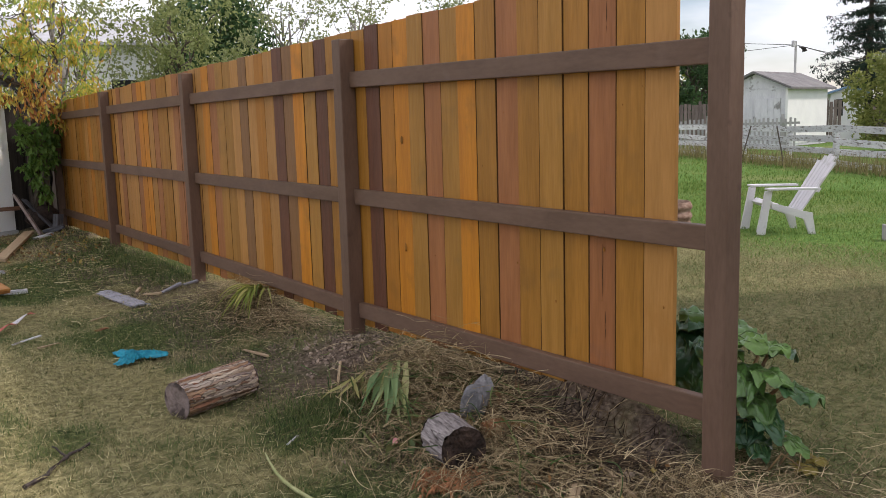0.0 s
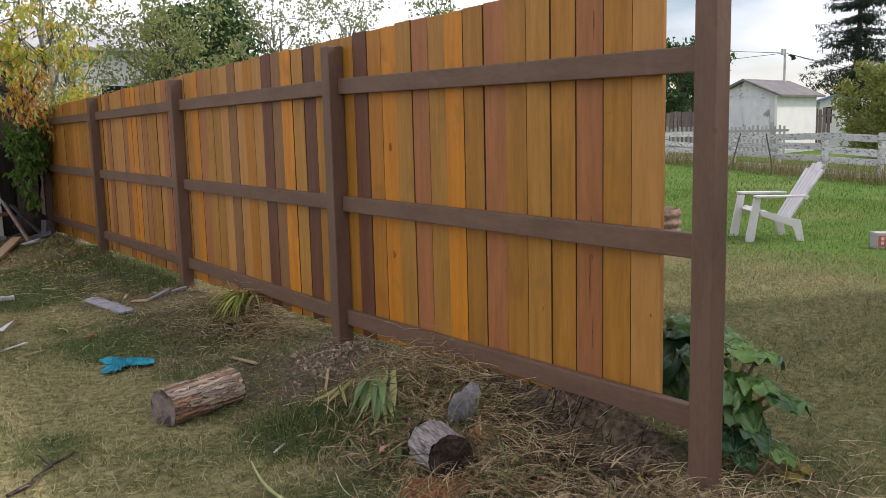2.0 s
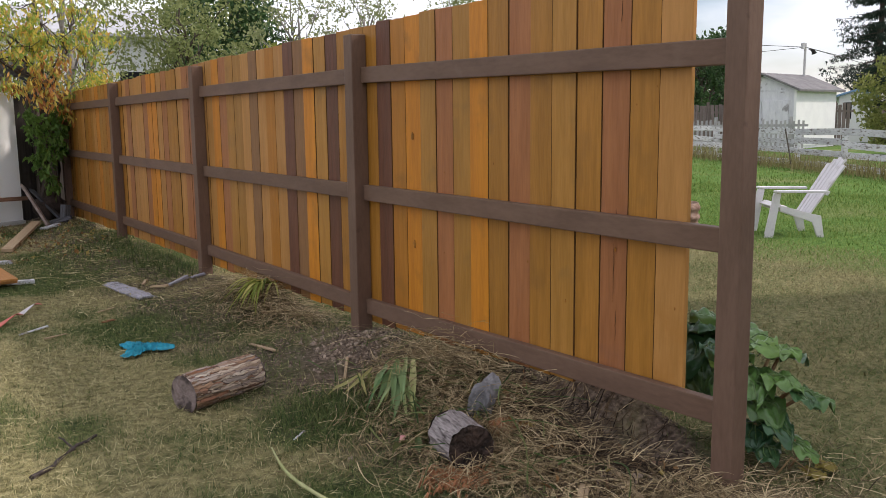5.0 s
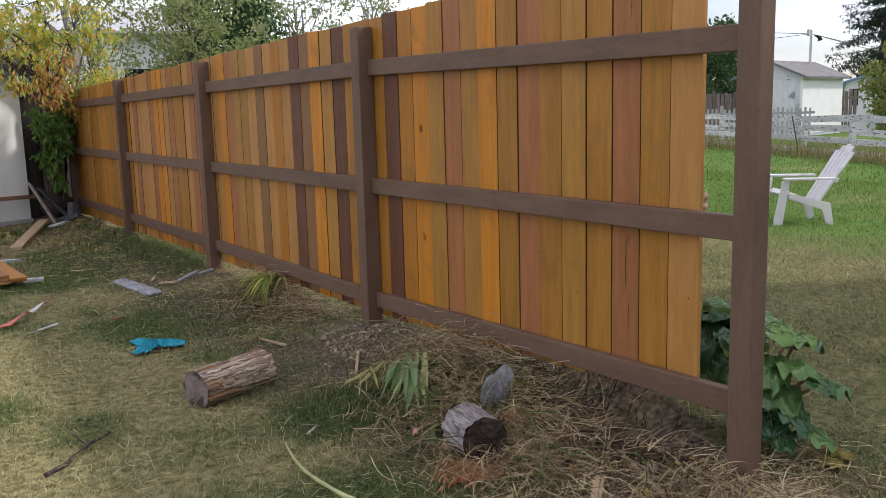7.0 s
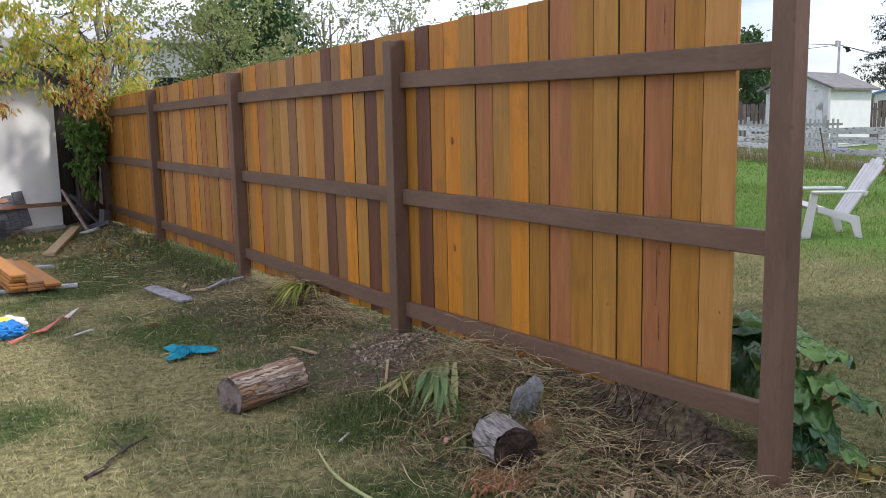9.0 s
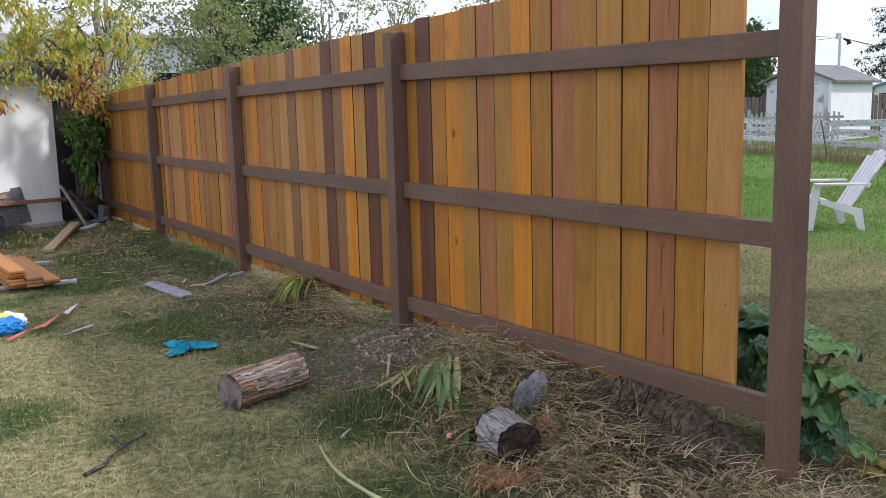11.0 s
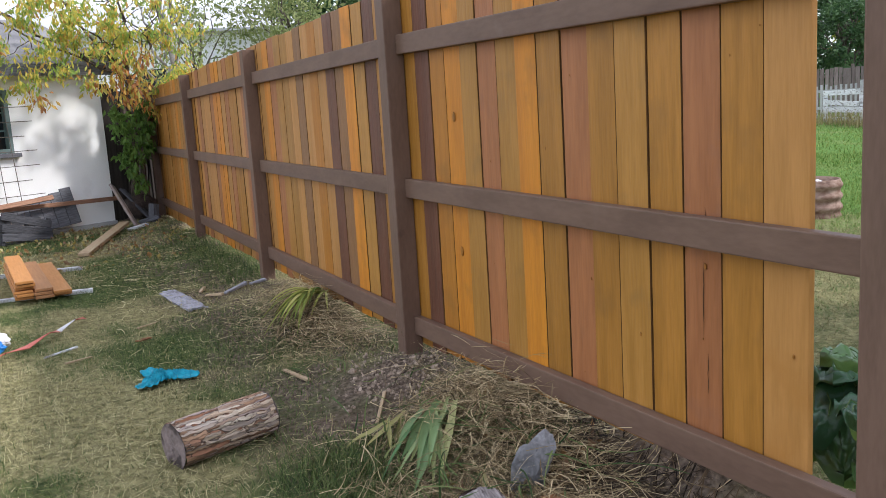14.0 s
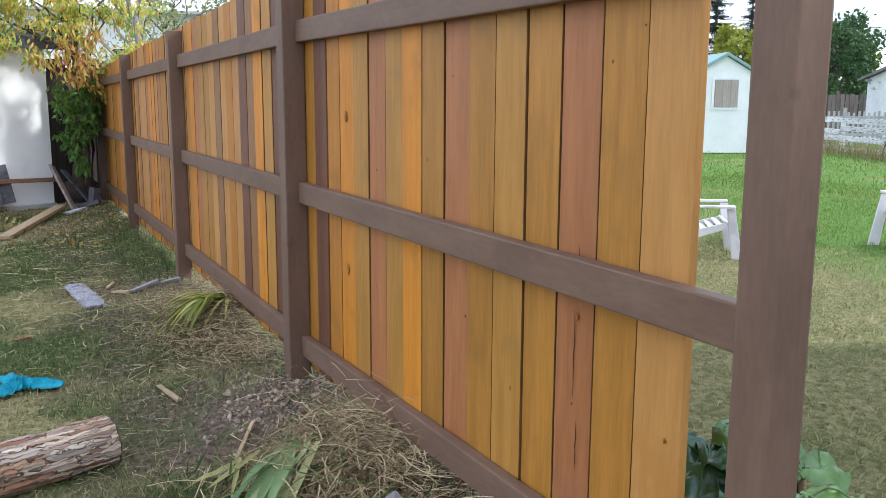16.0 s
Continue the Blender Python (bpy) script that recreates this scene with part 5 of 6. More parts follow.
for p0, p1, w, t, mt, lb in (
        ((-0.50, 5.20), (-0.41, 5.06), 0.034, 0.02, RAWWOOD, SCR), ((-0.38, 5.10), (-0.20, 5.20), 0.045, 0.025, PALEGREY, "grey broken stick lying by the post"), ((-0.18, 5.19), (-0.05, 5.22), 0.05, 0.02, PALEGREY, "grey broken stick lying by the post"),
        ((-0.52, 5.36), (-0.46, 5.44), 0.03, 0.02, RAWWOOD, SCR), ((-0.53, 3.06), (-0.49, 2.78), 0.034, 0.012, RAWWOOD, "pale torn chip of split wood on grass"),
        ((-0.40, 2.12), (-0.30, 2.28), 0.02, 0.014, RAWWOOD, SCR), ((-1.60, 4.16), (-1.42, 4.27), 0.022, 0.012, PEELING, "curved white scrap of plastic edging"),
        ((-1.36, 3.98), (-1.50, 3.90), 0.02, 0.01, RAWWOOD, SCR), ((-0.92, 4.62), (-1.06, 4.50), 0.016, 0.01, RAWWOOD, SCR),
        ((-0.16, 0.52), (-0.30, 0.18), 0.018, 0.014, RAWWOOD, "bare root lying across the soil"), ((-0.34, 0.42), (-0.52, 0.28), 0.05, 0.03, RAWWOOD, SCR),
        ((-0.95, 1.52), (-0.88, 1.57), 0.014, 0.006, PEELING, SCR), ((-0.06, 0.62), (0.0, 0.36), 0.03, 0.022, REDWOOD, "grey rotten branch under the bottom rail")):
    plank("stick", lb, on(*p0, 0.008), on(*p1, 0.012), w, t, mt, "stick")
plank("pink_scrap", "small pink scrap of plastic in the grass", on(-0.645, 1.165, 0.02), on(-0.625, 1.18, 0.045), 0.022, 0.012, mat("pink_plastic", (0.62, 0.25, 0.25), (0.70, 0.32, 0.32)), "scrap")
plank("red_scrap", "small faded red scrap in the grass", on(-1.02, 4.22, 0.012), on(-1.10, 4.16, 0.014), 0.03, 0.008, MULCH, "scrap")

# red and white flagging tape
tape = thing("flagging_tape", "twisted red and white tape lying on lawn", "tape")
P = [(-1.33, 5.06), (-1.40, 4.92), (-1.50, 4.76), (-1.56, 4.62), (-1.68, 4.46), (-1.80, 4.28), (-1.92, 4.20)]
for i in range(len(P) - 1):
    a, b = Vector(on(*P[i], 0.025 + 0.015 * (i % 2))), Vector(on(*P[i + 1], 0.025 + 0.015 * ((i + 1) % 2)))
    bm = bmesh.new()
    d = (b - a)
    s = Vector((-d.y, d.x, 0)).normalized() * 0.014
    tw = Vector((0, 0, 0.012 * (1 if i % 2 else -1)))
    v = [bm.verts.new(q) for q in (a - s, a + s + tw, b + s - tw, b - s)]
    u = [bm.verts.new(q.co + Vector((0, 0, 0.004))) for q in v]
    bm.faces.new(v)
    bm.faces.new(u[::-1])
    for k in range(4):
        bm.faces.new((v[k], v[(k + 1) % 4], u[(k + 1) % 4], u[k]))
    bmesh.ops.recalc_face_normals(bm, faces=bm.faces)
    part("tape_length", bm, REDPL if i != 1 else WHITEPLASTIC, tape)

# plastic bag
bag = thing("plastic_bag", "crumpled blue and yellow plastic bag on lawn", "bag", Matrix.Translation(on(-1.91, 4.48, 0.0)))
for nm, mt, c, s, sd in (("blue_half", BLUEPL, (0, -0.05, 0.055), (0.12, 0.10, 0.065), 1), ("white_half", WHITEPLASTIC, (0.03, 0.08, 0.06), (0.12, 0.09, 0.06), 2), ("yellow_patch", YELLOWPL, (-0.02, 0.03, 0.085), (0.08, 0.07, 0.045), 3)):
    bm = bmesh.new()
    bmesh.ops.create_icosphere(bm, subdivisions=4, radius=1)
    for v in bm.verts:
        v.co *= 1 + 0.35 * abs(noise.noise(v.co * 2.5 + Vector((sd, 0, 0)))) - 0.15
    bmesh.ops.scale(bm, vec=s, verts=bm.verts)
    bmesh.ops.translate(bm, vec=c, verts=bm.verts)
    part(nm, bm, mt, bag)

# dark twig
tw = thing("twig", "dark forked twig lying on the dry lawn", "twig")
bm = bmesh.new()
limb(bm, on(-1.92, 1.72, 0.012), on(-1.62, 2.03, 0.02), 0.011, 0.006, 7, 0.03, 6)
limb(bm, on(-1.73, 1.92, 0.015), on(-1.76, 2.06, 0.03), 0.007, 0.003, 4, 0.05, 5)
part("stem", bm, mat("dark_twig_bark", (0.035, 0.026, 0.024), (0.08, 0.06, 0.055), 30), tw)

st = thing("plant_stem", "long pale green cut stem lying on lawn", "stem")
bm = bmesh.new()
tube(bm, [on(x, y, 0.028) for x, y in ((-1.075, 1.46), (-1.10, 1.36), (-1.128, 1.234), (-1.14, 1.13), (-1.137, 1.04), (-1.118, 0.88), (-1.09, 0.74))], [0.003, 0.005, 0.007, 0.008, 0.008, 0.009, 0.009], 6)
part("stem", bm, mat("pale_green_stem", (0.34, 0.36, 0.15), (0.48, 0.48, 0.24), 14), st, smooth=True)

# rotten red wood crumbs beside the old log
crumbs = thing("rotten_wood_crumbs", "crumbled red brown rotten wood on the hay", "wood debris", kind="stuff")
V, F = [], []
for i in range(750):
    x, y = random.gauss(-0.63, 0.06), random.gauss(0.785, 0.05)
    s = random.uniform(0.004, 0.011)
    R_ = np.array(Euler((random.random() * 6, random.random() * 6, random.random() * 6)).to_matrix())
    q = (iv * np.array([2.0, 0.8, 0.35]) * s) @ R_.T + np.array(on(x, y, 0.004 + random.random() * 0.02))
    o = len(V)
    V += q.tolist()
    F += [[a + o for a in f] for f in ifc]
mesh_ob("crumbs", V, F, MULCH, crumbs)

# ---- stack of stained boards on white bearers ----
BD = Vector((0.02, -1.0, 0)).normalized()
for y0, lb in ((6.17, "white painted bearer stick under the board stack"), (7.35, "white painted bearer stick under the board stack")):
    plank("bearer", lb, on(-2.35, y0 + 0.03, 0.0), on(-1.20, y0 - 0.08, 0.0), 0.05, 0.035, PEELING, "bearer")
LUMBER = mat("orange_stained_lumber", (0.40, 0.165, 0.04), (0.52, 0.235, 0.07), 5, 0.55, (1.2, 14, 14), 25, 0.2, 0.12)
LUMBER2 = mat("brown_stained_lumber", (0.29, 0.135, 0.055), (0.38, 0.19, 0.08), 5, 0.55, (1.2, 14, 14), 25, 0.2, 0.12)
k = 0
for x, count, mt in ((-1.665, 6, LUMBER), (-1.535, 3, LUMBER2), (-1.405, 2, LUMBER)):
    for i in range(count):
        j = random.uniform(-0.015, 0.015)
        plank("stained_board", "freshly stained orange board in a low stack" if mt is LUMBER else "freshly stained brown board in a low stack",
              (x + j - 0.09, 7.35 + random.uniform(-.02, .02), 0.036 + 0.0245 * i), (x + j, 5.88 + random.uniform(-0.03, 0.03), 0.036 + 0.0245 * i), 0.125, 0.021, mt, "board", "stack of stained boards")
for i in range(2):
    plank("stained_board", "freshly stained orange board lying beside the stack", (-2.15, 7.2, 0.036 + 0.024 * i), (-1.93, 6.05, 0.036 + 0.024 * i), 0.14, 0.021, LUMBER, "board", "stack of stained boards")


# ---- rhubarb by the first post ----
RHU = bpy.data.materials.new("rhubarb_leaf")
RHU.use_nodes = True
_n, _l = RHU.node_tree.nodes, RHU.node_tree.links
_p = _n["Principled BSDF"]
_i = _n.new("ShaderNodeObjectInfo")
_r = _n.new("ShaderNodeValToRGB")
_r.color_ramp.elements[0].color, _r.color_ramp.elements[1].color = (0.022, 0.075, 0.030, 1), (0.15, 0.27, 0.055, 1)
_l.new(_i.outputs["Random"], _r.inputs["Fac"])
_tc = _n.new("ShaderNodeTexCoord")
_nz = _n.new("ShaderNodeTexNoise")
_nz.inputs["Scale"].default_value, _nz.inputs["Detail"].default_value = 22, 5
_l.new(_tc.outputs["Object"], _nz.inputs["Vector"])
_mx = _n.new("ShaderNodeMix")
_mx.data_type, _mx.blend_type = "RGBA", "OVERLAY"
_mx.inputs["Factor"].default_value = 0.5
_l.new(_r.outputs["Color"], _mx.inputs["A"])
_l.new(_nz.outputs["Fac"], _mx.inputs["B"])
_l.new(_mx.outputs["Result"], _p.inputs["Base Color"])
_p.inputs["Roughness"].default_value = 0.28
_b = _n.new("ShaderNodeBump")
_b.inputs["Strength"].default_value, _b.inputs["Distance"].default_value = 0.5, 0.01
_l.new(_nz.outputs["Fac"], _b.inputs["Height"])
_l.new(_b.outputs[0], _p.inputs["Normal"])
YLEAF = leaf_mat("withered_leaf", [(0.30, 0.25, 0.05), (0.16, 0.09, 0.035)], through_=0.2)
VEIN = mat("pale_leaf_vein", (0.085, 0.15, 0.05), (0.13, 0.19, 0.07), 20, 0.5)


def big_leaf(parent, root, tip, size, seed, material=RHU, hang=0.0, az=None, lift=0.0):
    """A broad ruffled leaf on a stalk from root to tip; the blade hangs outward from tip."""
    r, t = Vector(root), Vector(tip)
    out = Vector((t.x - r.x, t.y - r.y, 0))
    out = (out.normalized() if out.length > 0.01 else Vector((1, 0, 0)))
    if az is not None:
        out = Vector((math.cos(radians(az)), math.sin(radians(az)), 0))
    along = out * math.cos(radians(lift)) + Vector((0, 0, math.sin(radians(lift))))
    mid = r.lerp(t, 0.5) + Vector((0, 0, 0.06))
    sd = out.cross(Vector((0, 0, 1)))
    bm = bmesh.new()
    nu, nv = 19, 17
    g = {}
    for i in range(nu):
        for j in range(nv):
            u, v = i / (nu - 1), j / (nv - 1) * 2 - 1
            w = 0.74 * (math.sin(math.pi * min(1, u * 0.93 + 0.07)) ** 0.6) * (1.15 - 0.55 * u)
            back = -0.16 * (1 - u) * abs(v) * 1.2
            p = along * (u + back) * size + sd * v * w * size
            p.z += size * ((0.20 - hang) * u - 0.34 * u * u - 0.16 * v * v * (0.4 + u) + 0.09 * abs(v) ** 3 * math.sin(u * 17 + seed * 3 + v * 2) + 0.17 * noise.noise((u * 4, v * 4, seed)) + 0.10 * noise.noise((u * 9, v * 8, seed + 3)) + 0.05 * abs(v))
            g[i, j] = bm.verts.new(t + p)
    for i in range(nu - 1):
        for j in range(nv - 1):
            bm.faces.new((g[i, j], g[i + 1, j], g[i + 1, j + 1], g[i, j + 1]))
    veins = bmesh.new()
    for vv in (0, 0.45, -0.45, 0.8, -0.8):
        pts = []
        for q in range(6):
            u = 0.02 + 0.9 * q / 5 * (1 - 0.35 * abs(vv))
            v = vv * q / 5
            i, j = min(nu - 1, round(u * (nu - 1))), min(nv - 1, round((v + 1) / 2 * (nv - 1)))
            pts.append(g[i, j].co + Vector((0, 0, 0.002)))
        pts = [p for n_, p in enumerate(pts) if n_ == 0 or (p - pts[n_ - 1]).length > 1e-4]
        if len(pts) > 2:
            tube(veins, pts, [0.004 * (1 - 0.7 * k / len(pts)) for k in range(len(pts))], 4)
    lf = part("leaf", bm, material, parent, smooth=True)
    if material is RHU:
        part("vein", veins, VEIN, lf)
    else:
        veins.free()
    thick = 1.0 if material is RHU else 0.4
    part("stalk", tube(bmesh.new(), [r, mid, t + out * 0.02], [0.011 * thick, 0.009 * thick, 0.006 * thick], 6), STALK, parent, smooth=True)


rhu = thing("rhubarb_plant", "rhubarb plant with large glossy green leaves by post", "plant")
# x, y, z of the blade's base, its bearing, its pitch, its length
LEAVES = ((0.34, 0.31, 0.47, 270, 8, 0.16), (0.33, 0.36, 0.42, 225, -5, 0.13), (0.30, 0.27, 0.37, 235, -14, 0.16), (0.32, 0.38, 0.44, 205, 5, 0.12), (0.34, 0.19, 0.37, 285, -8, 0.13),
          (0.30, 0.32, 0.31, 225, -25, 0.12), (0.33, 0.22, 0.28, 250, -25, 0.13), (0.37, 0.13, 0.33, 300, -20, 0.12), (0.32, 0.16, 0.22, 265, -28, 0.11), (0.30, 0.30, 0.13, 235, -25, 0.09), (0.34, 0.24, 0.17, 220, -20, 0.11), (0.38, 0.12, 0.13, 290, -15, 0.11), (0.32, 0.20, 0.11, 250, -15, 0.10),
          (0.44, 0.38, 0.46, 60, 15, 0.16), (0.48, 0.26, 0.40, 350, 0, 0.15), (0.48, 0.14, 0.28, 330, -10, 0.13), (0.40, 0.25, 0.43, 310, 12, 0.13),
          (0.38, 0.60, 0.47, 215, -30, 0.20), (0.44, 0.52, 0.41, 195, 40, 0.19), (0.40, 0.56, 0.37, 230, -35, 0.18), (0.46, 0.66, 0.36, 215, -20, 0.19), (0.50, 0.50, 0.48, 150, 20, 0.17), (0.42, 0.50, 0.33, 205, -40, 0.15))
for i, (x1, y1, z1, az, up, s) in enumerate(LEAVES):
    big_leaf(rhu, on(0.45 + 0.1 * (x1 - 0.45), 0.38 + 0.3 * (y1 - 0.38), 0), (x1, y1, z1), s, i * 1.3, az=az, lift=up)
for i, (x1, y1, z1, s) in enumerate(((0.46, 0.06, 0.04, 0.08), (0.36, 0.04, 0.04, 0.08))):
    big_leaf(rhu, on(x1 - 0.08, y1 + 0.06, 0.01), (x1, y1, z1), s, i * 2.1 + 7, YLEAF)


# ---- strap-leaved clumps ----
def strap_clump(name, label, x, y, n, length, tones, spread_, toward=None, wide=0.018, fan=0.5, rise=1.05, dz=0.0, lift=0.014):
    base = Vector(on(x, y, dz))
    t = thing(name, label, "plant")
    lm = leaf_mat("strap_" + str(round(x * 100 + y)), tones, through_=0.2, whole=True)
    for i in range(n):
        a = random.uniform(0, 2 * math.pi) if toward is None else toward + random.gauss(0, fan)
        l_ = length * random.uniform(0.6, 1.15)
        d = Vector((math.cos(a), math.sin(a), 0))
        s = Vector((-d.y, d.x, 0.5 * random.uniform(-1, 1))).normalized()
        w = random.uniform(0.6, 1.15) * wide
        st = base + Vector((random.gauss(0, 0.035), random.gauss(0, 0.035), 0))
        sp = spread_ * random.uniform(0.7, 1.2)
        bm = bmesh.new()
        prev = None
        for k in range(9):
            f = k / 8
            c = st + d * l_ * f * sp + Vector((0, 0, l_ * (rise * f - (rise + 0.10) * f * f * sp)))
            c.z = max(c.z, height(c.x, c.y) + lift * (1 - 0.4 * f) + 0.012 * ((i * 7) % 5) * (1 - 0.5 * f))
            ww = w * (0.5 + 1.2 * f if f < 0.4 else max(0.05, 1.0 - ((f - 0.4) / 0.6) ** 2))
            row = [bm.verts.new(c - s * ww), bm.verts.new(c + Vector((0, 0, -0.006))), bm.verts.new(c + s * ww)]
            if prev:
                bm.faces.new((prev[0], prev[1], row[1], row[0]))
                bm.faces.new((prev[1], prev[2], row[2], row[1]))
            prev = row
        part("leaf", bm, lm, t, smooth=True)
    return t


strap_clump("iris_clump", "flopped iris clump with wide green and yellow leaves", -0.25, 1.82, 13, 0.60, [(0.09, 0.19, 0.07), (0.24, 0.34, 0.15), (0.50, 0.50, 0.22)], 1.0, toward=radians(-129), wide=0.017, fan=0.13, rise=0.34, dz=0.06, lift=0.065)
strap_clump("iris_clump", "flopped iris clump with wide green and yellow leaves", -0.36, 1.88, 7, 0.26, [(0.14, 0.20, 0.06), (0.44, 0.40, 0.16)], 0.95, toward=radians(-135), wide=0.012, fan=0.4, rise=0.5, lift=0.05)
strap_clump("iris_clump", "yellowing grassy iris clump on the soil mound", -0.05, 3.95, 30, 0.46, [(0.13, 0.20, 0.04), (0.34, 0.38, 0.08), (0.56, 0.52, 0.18)], 1.0, toward=radians(-135), wide=0.011, fan=0.20, rise=0.50, dz=0.05, lift=0.04)
strap_clump("iris_clump", "small green strap leaf clump beside the old log", -0.60, 1.10, 16, 0.16, [(0.06, 0.10, 0.03), (0.20, 0.16, 0.06)], 0.8)


# ---- grass and hay ----
def field(n, x0, x1, y0, y1, keep):
    x, y = RNG.uniform(x0, x1, n), RNG.uniform(y0, y1, n)
    out = [(a, b, height(a, b) - 0.004) for a, b in zip(x.tolist(), y.tolist()) if random.random() < keep(a, b)]
    return np.array(out)


GRASS = leaf_mat("lawn_grass", [(0.032, 0.062, 0.018), (0.095, 0.145, 0.042), (0.22, 0.245, 0.090)], rough=0.8, through_=0.25)
DRY = leaf_mat("dry_grass", [(0.12, 0.115, 0.048), (0.34, 0.30, 0.14), (0.58, 0.51, 0.285)], rough=0.85, through_=0.2)
HAY = leaf_mat("cut_hay", [(0.06, 0.042, 0.024), (0.30, 0.22, 0.115), (0.68, 0.55, 0.33)], rough=0.8, through_=0.15)
DRY2 = leaf_mat("mown_straw_grass", [(0.12, 0.118, 0.050), (0.25, 0.22, 0.105), (0.43, 0.375, 0.21)], rough=0.85, through_=0.15)
WEED = leaf_mat("dry_weed_stalks", [(0.16, 0.13, 0.06), (0.30, 0.25, 0.12), (0.36, 0.33, 0.15)], rough=0.85, through_=0.2)
LUSH2 = leaf_mat("tuft_grass", [(0.060, 0.105, 0.025), (0.105, 0.160, 0.045), (0.18, 0.22, 0.085)], rough=0.85, through_=0.25)
LUSH = leaf_mat("lush_grass", [(0.065, 0.130, 0.020), (0.135, 0.225, 0.042), (0.26, 0.31, 0.095)], rough=0.8, through_=0.3)


def lawn(name, label, base, lmin, lmax, w, lean, m, segs=2):
    k = len(base)
    ob = blades(name, base, RNG.uniform(lmin, lmax, k), RNG.uniform(0.6 * w, 1.3 * w, k), RNG.uniform(*lean, k), m, segs)
    return tagged(ob, label, "grass", kind="stuff")


b = field(190000, -3.2, 0.3, -1.0, 6.5, lambda x, y: green_here(x, y) * (1 - min(1, bare(x, y))) * (1.0 if y < 4 else 0.7))
lawn("green_grass", "short green lawn grass in patches", b, 0.03, 0.075, 0.0034, (0.35, 0.95), GRASS)
b = field(120000, -3.2, 0.3, -1.0, 6.5, lambda x, y: (1.08 - green_here(x, y)) * (1 - min(1, 0.8 * bare(x, y))) * (1.0 if y < 4 else 0.7))
lawn("dry_grass", "short dry straw coloured lawn grass", b, 0.03, 0.075, 0.0036, (0.55, 0.99), DRY)
b = field(45000, -3.5, 0.2, 6.5, 10.8, lambda x, y: green_here(x, y))
lawn("green_grass", "short green lawn grass in patches", b, 0.03, 0.08, 0.006, (0.35, 0.95), GRASS)
b = field(40000, -3.5, 0.2, 6.5, 10.8, lambda x, y: 1.08 - green_here(x, y))
lawn("dry_grass", "short dry straw coloured lawn grass", b, 0.03, 0.09, 0.006, (0.7, 0.998), DRY)
b = field(150000, 0.35, 5.6, -1.2, 6.0, lambda x, y: (0.60 + 0.45 * noise.noise((x * 1.3, y * 1.3, 8))) * min(1, max(0.12, (5.9 - x) * 0.9)))
lawn("dry_grass", "mown straw coloured grass behind the fence", b, 0.03, 0.09, 0.005, (0.6, 0.995), DRY2)
b = field(110000, 0.35, 4.2, -1.2, 5.5, lambda x, y: max(0.05, 0.50 + 1.2 * noise.noise((x * 0.8, y * 0.8, 3)) - hump(x, y, 3.0, 2.0, 0.9, 1.4, 0.3)))
lawn("green_grass", "green tufts in the mown grass behind the fence", b, 0.02, 0.055, 0.004, (0.6, 0.98), LUSH2)
b = field(150000, 3.4, 11.0, 0.5, 11.0, lambda x, y: min(1, max(0, (x - 4.3) * 0.9)) * (0.75 + 0.4 * noise.noise((x * 0.6, y * 0.6, 6))))
lawn("lush_grass", "lush green back lawn grass", b, 0.03, 0.085, 0.008, (0.35, 0.95), LUSH)
b = field(30000, 9.0, 21.0, 3.0, 20.0, lambda x, y: 0.9)
lawn("lush_grass", "lush green back lawn grass", b, 0.05, 0.12, 0.02, (0.25, 0.9), LUSH)
b = field(26000, 14.0, 20.0, 5.5, 18.0, lambda x, y: math.exp(-(((x - 14.1) - (y - 5.9) * 0.52 + 0.35) / 0.45) ** 2))
lawn("tall_weeds", "tall dry weeds along the white fence", b, 0.2, 0.62, 0.018, (0.1, 0.6), WEED, 3)

# taller green tufts along the fence foot and beyond the boards
b = field(16000, -0.75, 0.5, 5.3, 8.2, lambda x, y: max(0, 0.5 * math.exp(-((x + 0.05) / 0.3) ** 2) + 0.25 * noise.noise((x * 3, y * 2, 1))))
lawn("tall_grass", "longer green grass along the fence foot", b, 0.06, 0.16, 0.005, (0.3, 0.9), GRASS, 3)
b = field(9000, -0.95, -0.3, 1.3, 2.1, lambda x, y: hump(x, y, -0.68, 1.68, 0.22, 0.28, 1.0))
lawn("tall_grass", "dark green thick grass tuft by the log", b, 0.05, 0.11, 0.004, (0.3, 0.85), GRASS, 3)


DARKSTEM = leaf_mat("rotten_stems", [(0.012, 0.008, 0.005), (0.05, 0.032, 0.018), (0.15, 0.10, 0.055)], rough=0.9, through_=0.05)


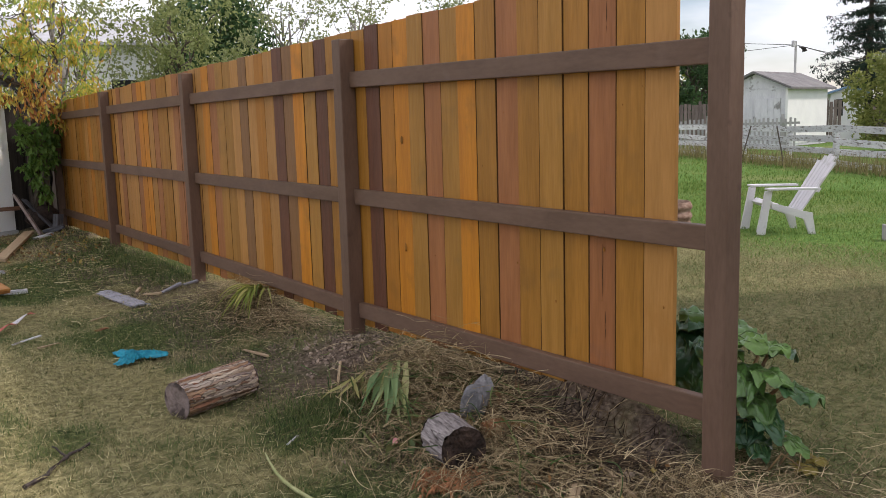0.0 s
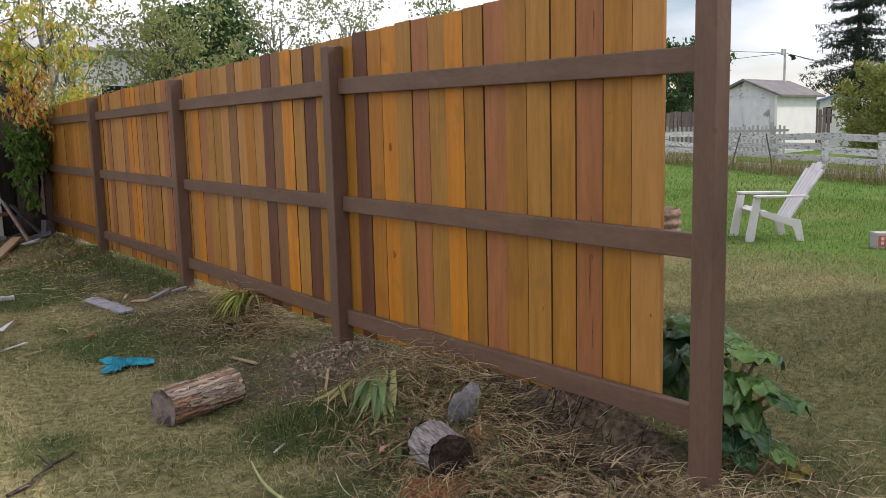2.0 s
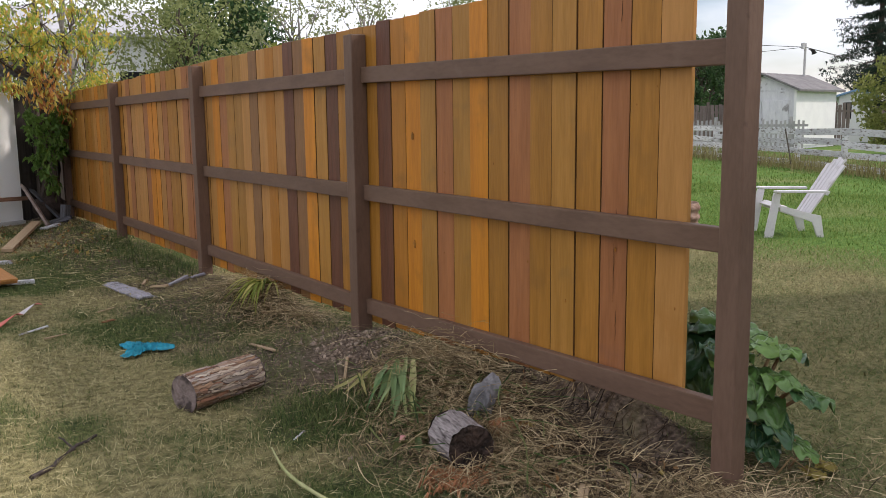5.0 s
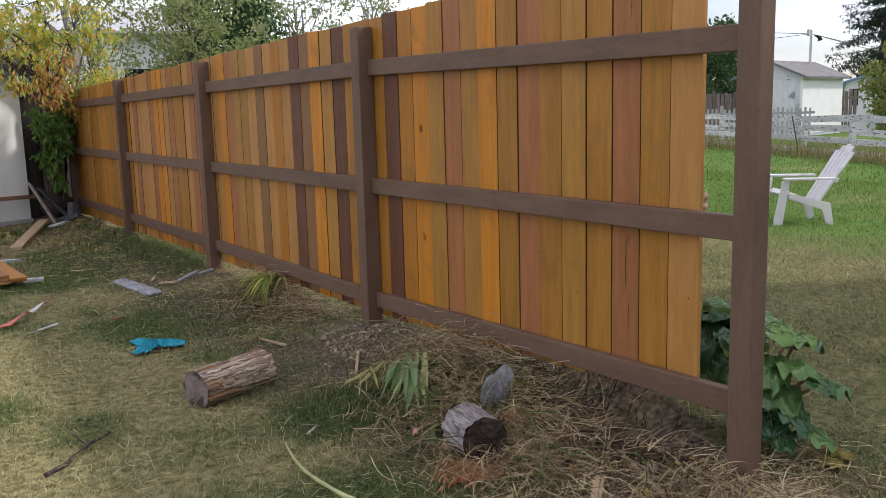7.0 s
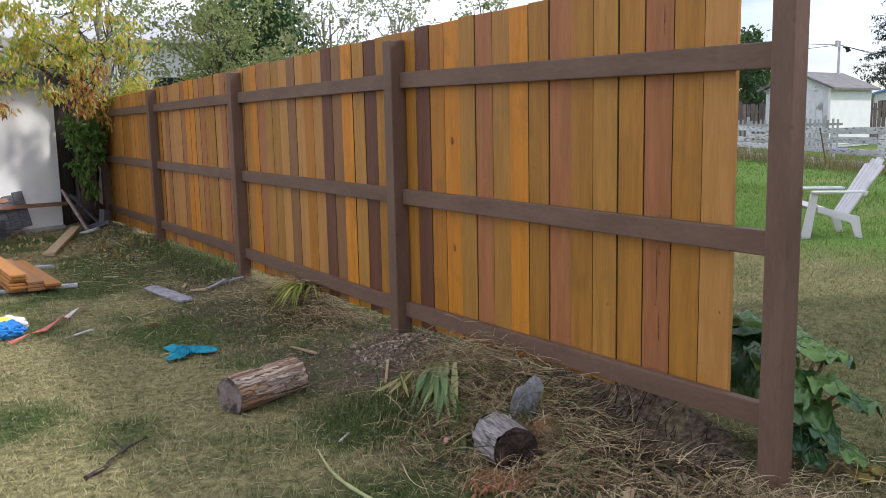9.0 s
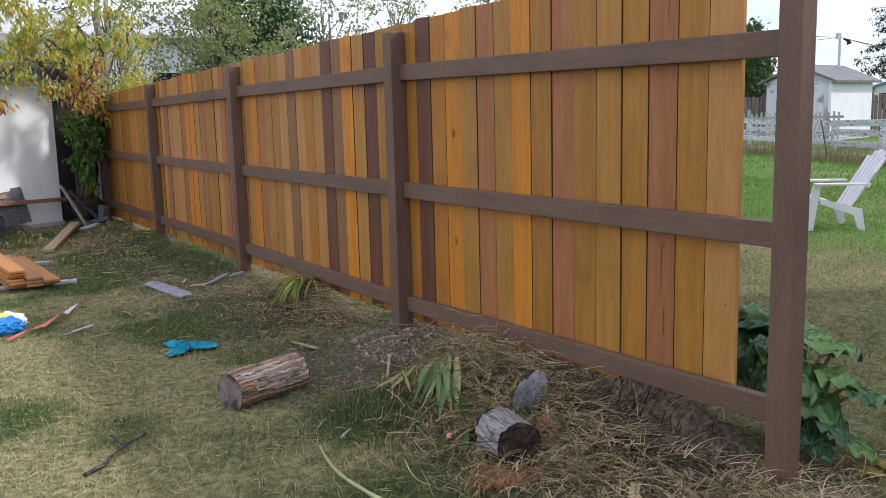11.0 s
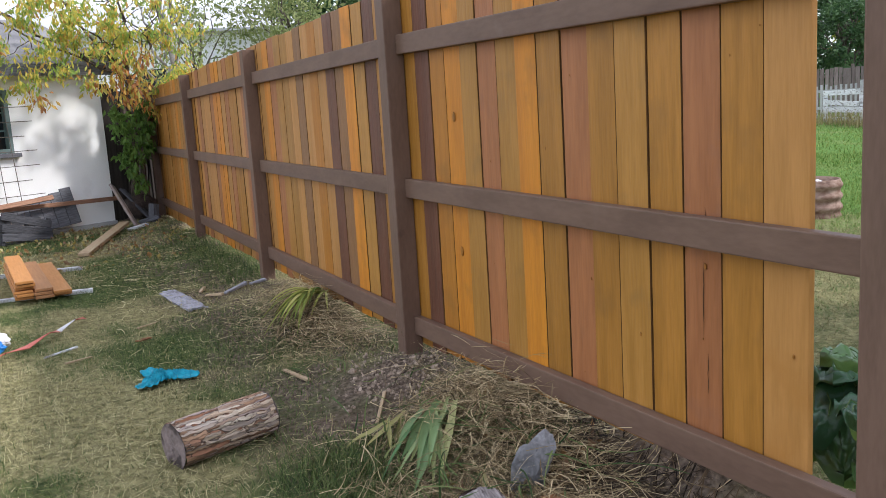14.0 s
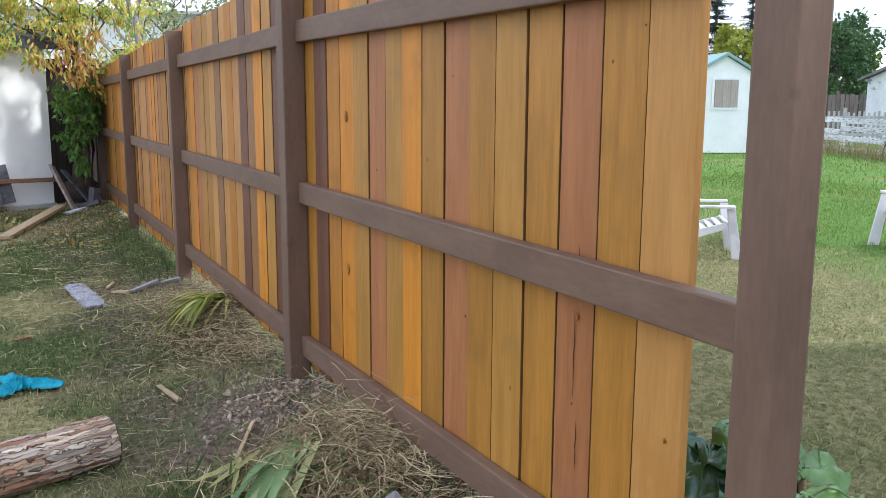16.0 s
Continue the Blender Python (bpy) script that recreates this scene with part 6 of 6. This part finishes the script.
def hay_strands(name, label, n, cx, cy, sx, sy, lmin, lmax, lift, m=HAY, w=0.0016, rise=0.35):
    V, F = [], []
    for i in range(n):
        x, y = random.gauss(cx, sx), random.gauss(cy, sy)
        if x > -0.02 and random.random() < 0.7:
            x = -0.02 - abs(random.gauss(0, 0.15))
        if m is not DARKSTEM and random.random() < 0.85 * min(1.0, bare(x, y) + hump(x, y, -0.02, 0.68, 0.13, 0.36, 1.0)):
            continue
        a, l_ = random.uniform(0, 2 * math.pi), random.uniform(lmin, lmax)
        bend = random.gauss(0, 0.42)
        z0 = abs(random.gauss(0, lift))
        tilt = random.gauss(0.0, rise)
        o, px_, py_ = len(V), x, y
        for k in range(6):
            f = k / 5
            g = max(height(px_, py_) + 0.002, height(x, y) + z0 + tilt * l_ * f * (1 - 0.9 * f))
            ww = random.uniform(0.7, 1.2) * w * (1 - 0.6 * f)
            s = (-math.sin(a) * ww, math.cos(a) * ww)
            V += [(px_ - s[0], py_ - s[1], g), (px_ + s[0], py_ + s[1], g + ww * 0.7)]
            if k:
                q = o + 2 * k
                F.append((q - 2, q - 1, q + 1, q))
            px_ += math.cos(a) * l_ / 5
            py_ += math.sin(a) * l_ / 5
            a += bend * 0.25
    return tagged(mesh_ob(name, V, F, m), label, "hay", kind="stuff")


hay_strands("hay_pile", "heap of cut dry hay along the fence foot", 10500, -0.22, 0.95, 0.26, 0.45, 0.05, 0.26, 0.035)
hay_strands("hay_pile", "loose dry hay around the end post", 4200, 0.05, 0.0, 0.35, 0.22, 0.05, 0.20, 0.02)
hay_strands("hay_pile", "heap of cut dry hay along the fence foot", 3800, -0.12, 3.75, 0.20, 0.40, 0.06, 0.24, 0.05)
hay_strands("hay_pile", "heap of cut dry hay along the fence foot", 3800, -0.10, 1.75, 0.16, 0.30, 0.06, 0.26, 0.075)
# near-black strands that darken the hollow under the bottom rail
hay_strands("rotten_stems", "dark stems in the hollow under rail", 5200, -0.05, 0.82, 0.10, 0.32, 0.03, 0.14, 0.02, DARKSTEM, 0.0026, 0.25)
hay_strands("loose_straw", "loose straws scattered over the lawn", 11000, -1.1, 2.2, 0.9, 1.8, 0.025, 0.085, 0.012, DRY, 0.0014, 0.2)
hay_strands("loose_straw", "loose straws scattered over the bare ground", 1800, -0.5, 6.8, 0.45, 1.8, 0.05, 0.2, 0.012, DRY, 0.004, 0.12)
hay_strands("green_stems", "green and yellow fresh cut stems over hay", 420, -0.3, 1.5, 0.2, 0.5, 0.12, 0.36, 0.06, GRASS, 0.0035)
FALLEN = leaf_mat("fallen_leaves_tones", [(0.36, 0.28, 0.08), (0.30, 0.16, 0.06), (0.22, 0.13, 0.07), (0.40, 0.34, 0.16)], through_=0.1)
cen = [on(random.uniform(-2.6, -0.1), random.uniform(7.2, 10.6), 0.012) for _ in range(420)] + [on(random.gauss(-0.2, 0.2), random.gauss(1.0, 0.5), 0.03) for _ in range(60)]
tagged(leaf_cloud("fallen_leaves", cen, [(0.05, 0.05, 0.004)] * len(cen), [3] * len(cen), 0.045, FALLEN, slim=0.6), "scattered yellow and brown fallen leaves", "leaves", kind="stuff")
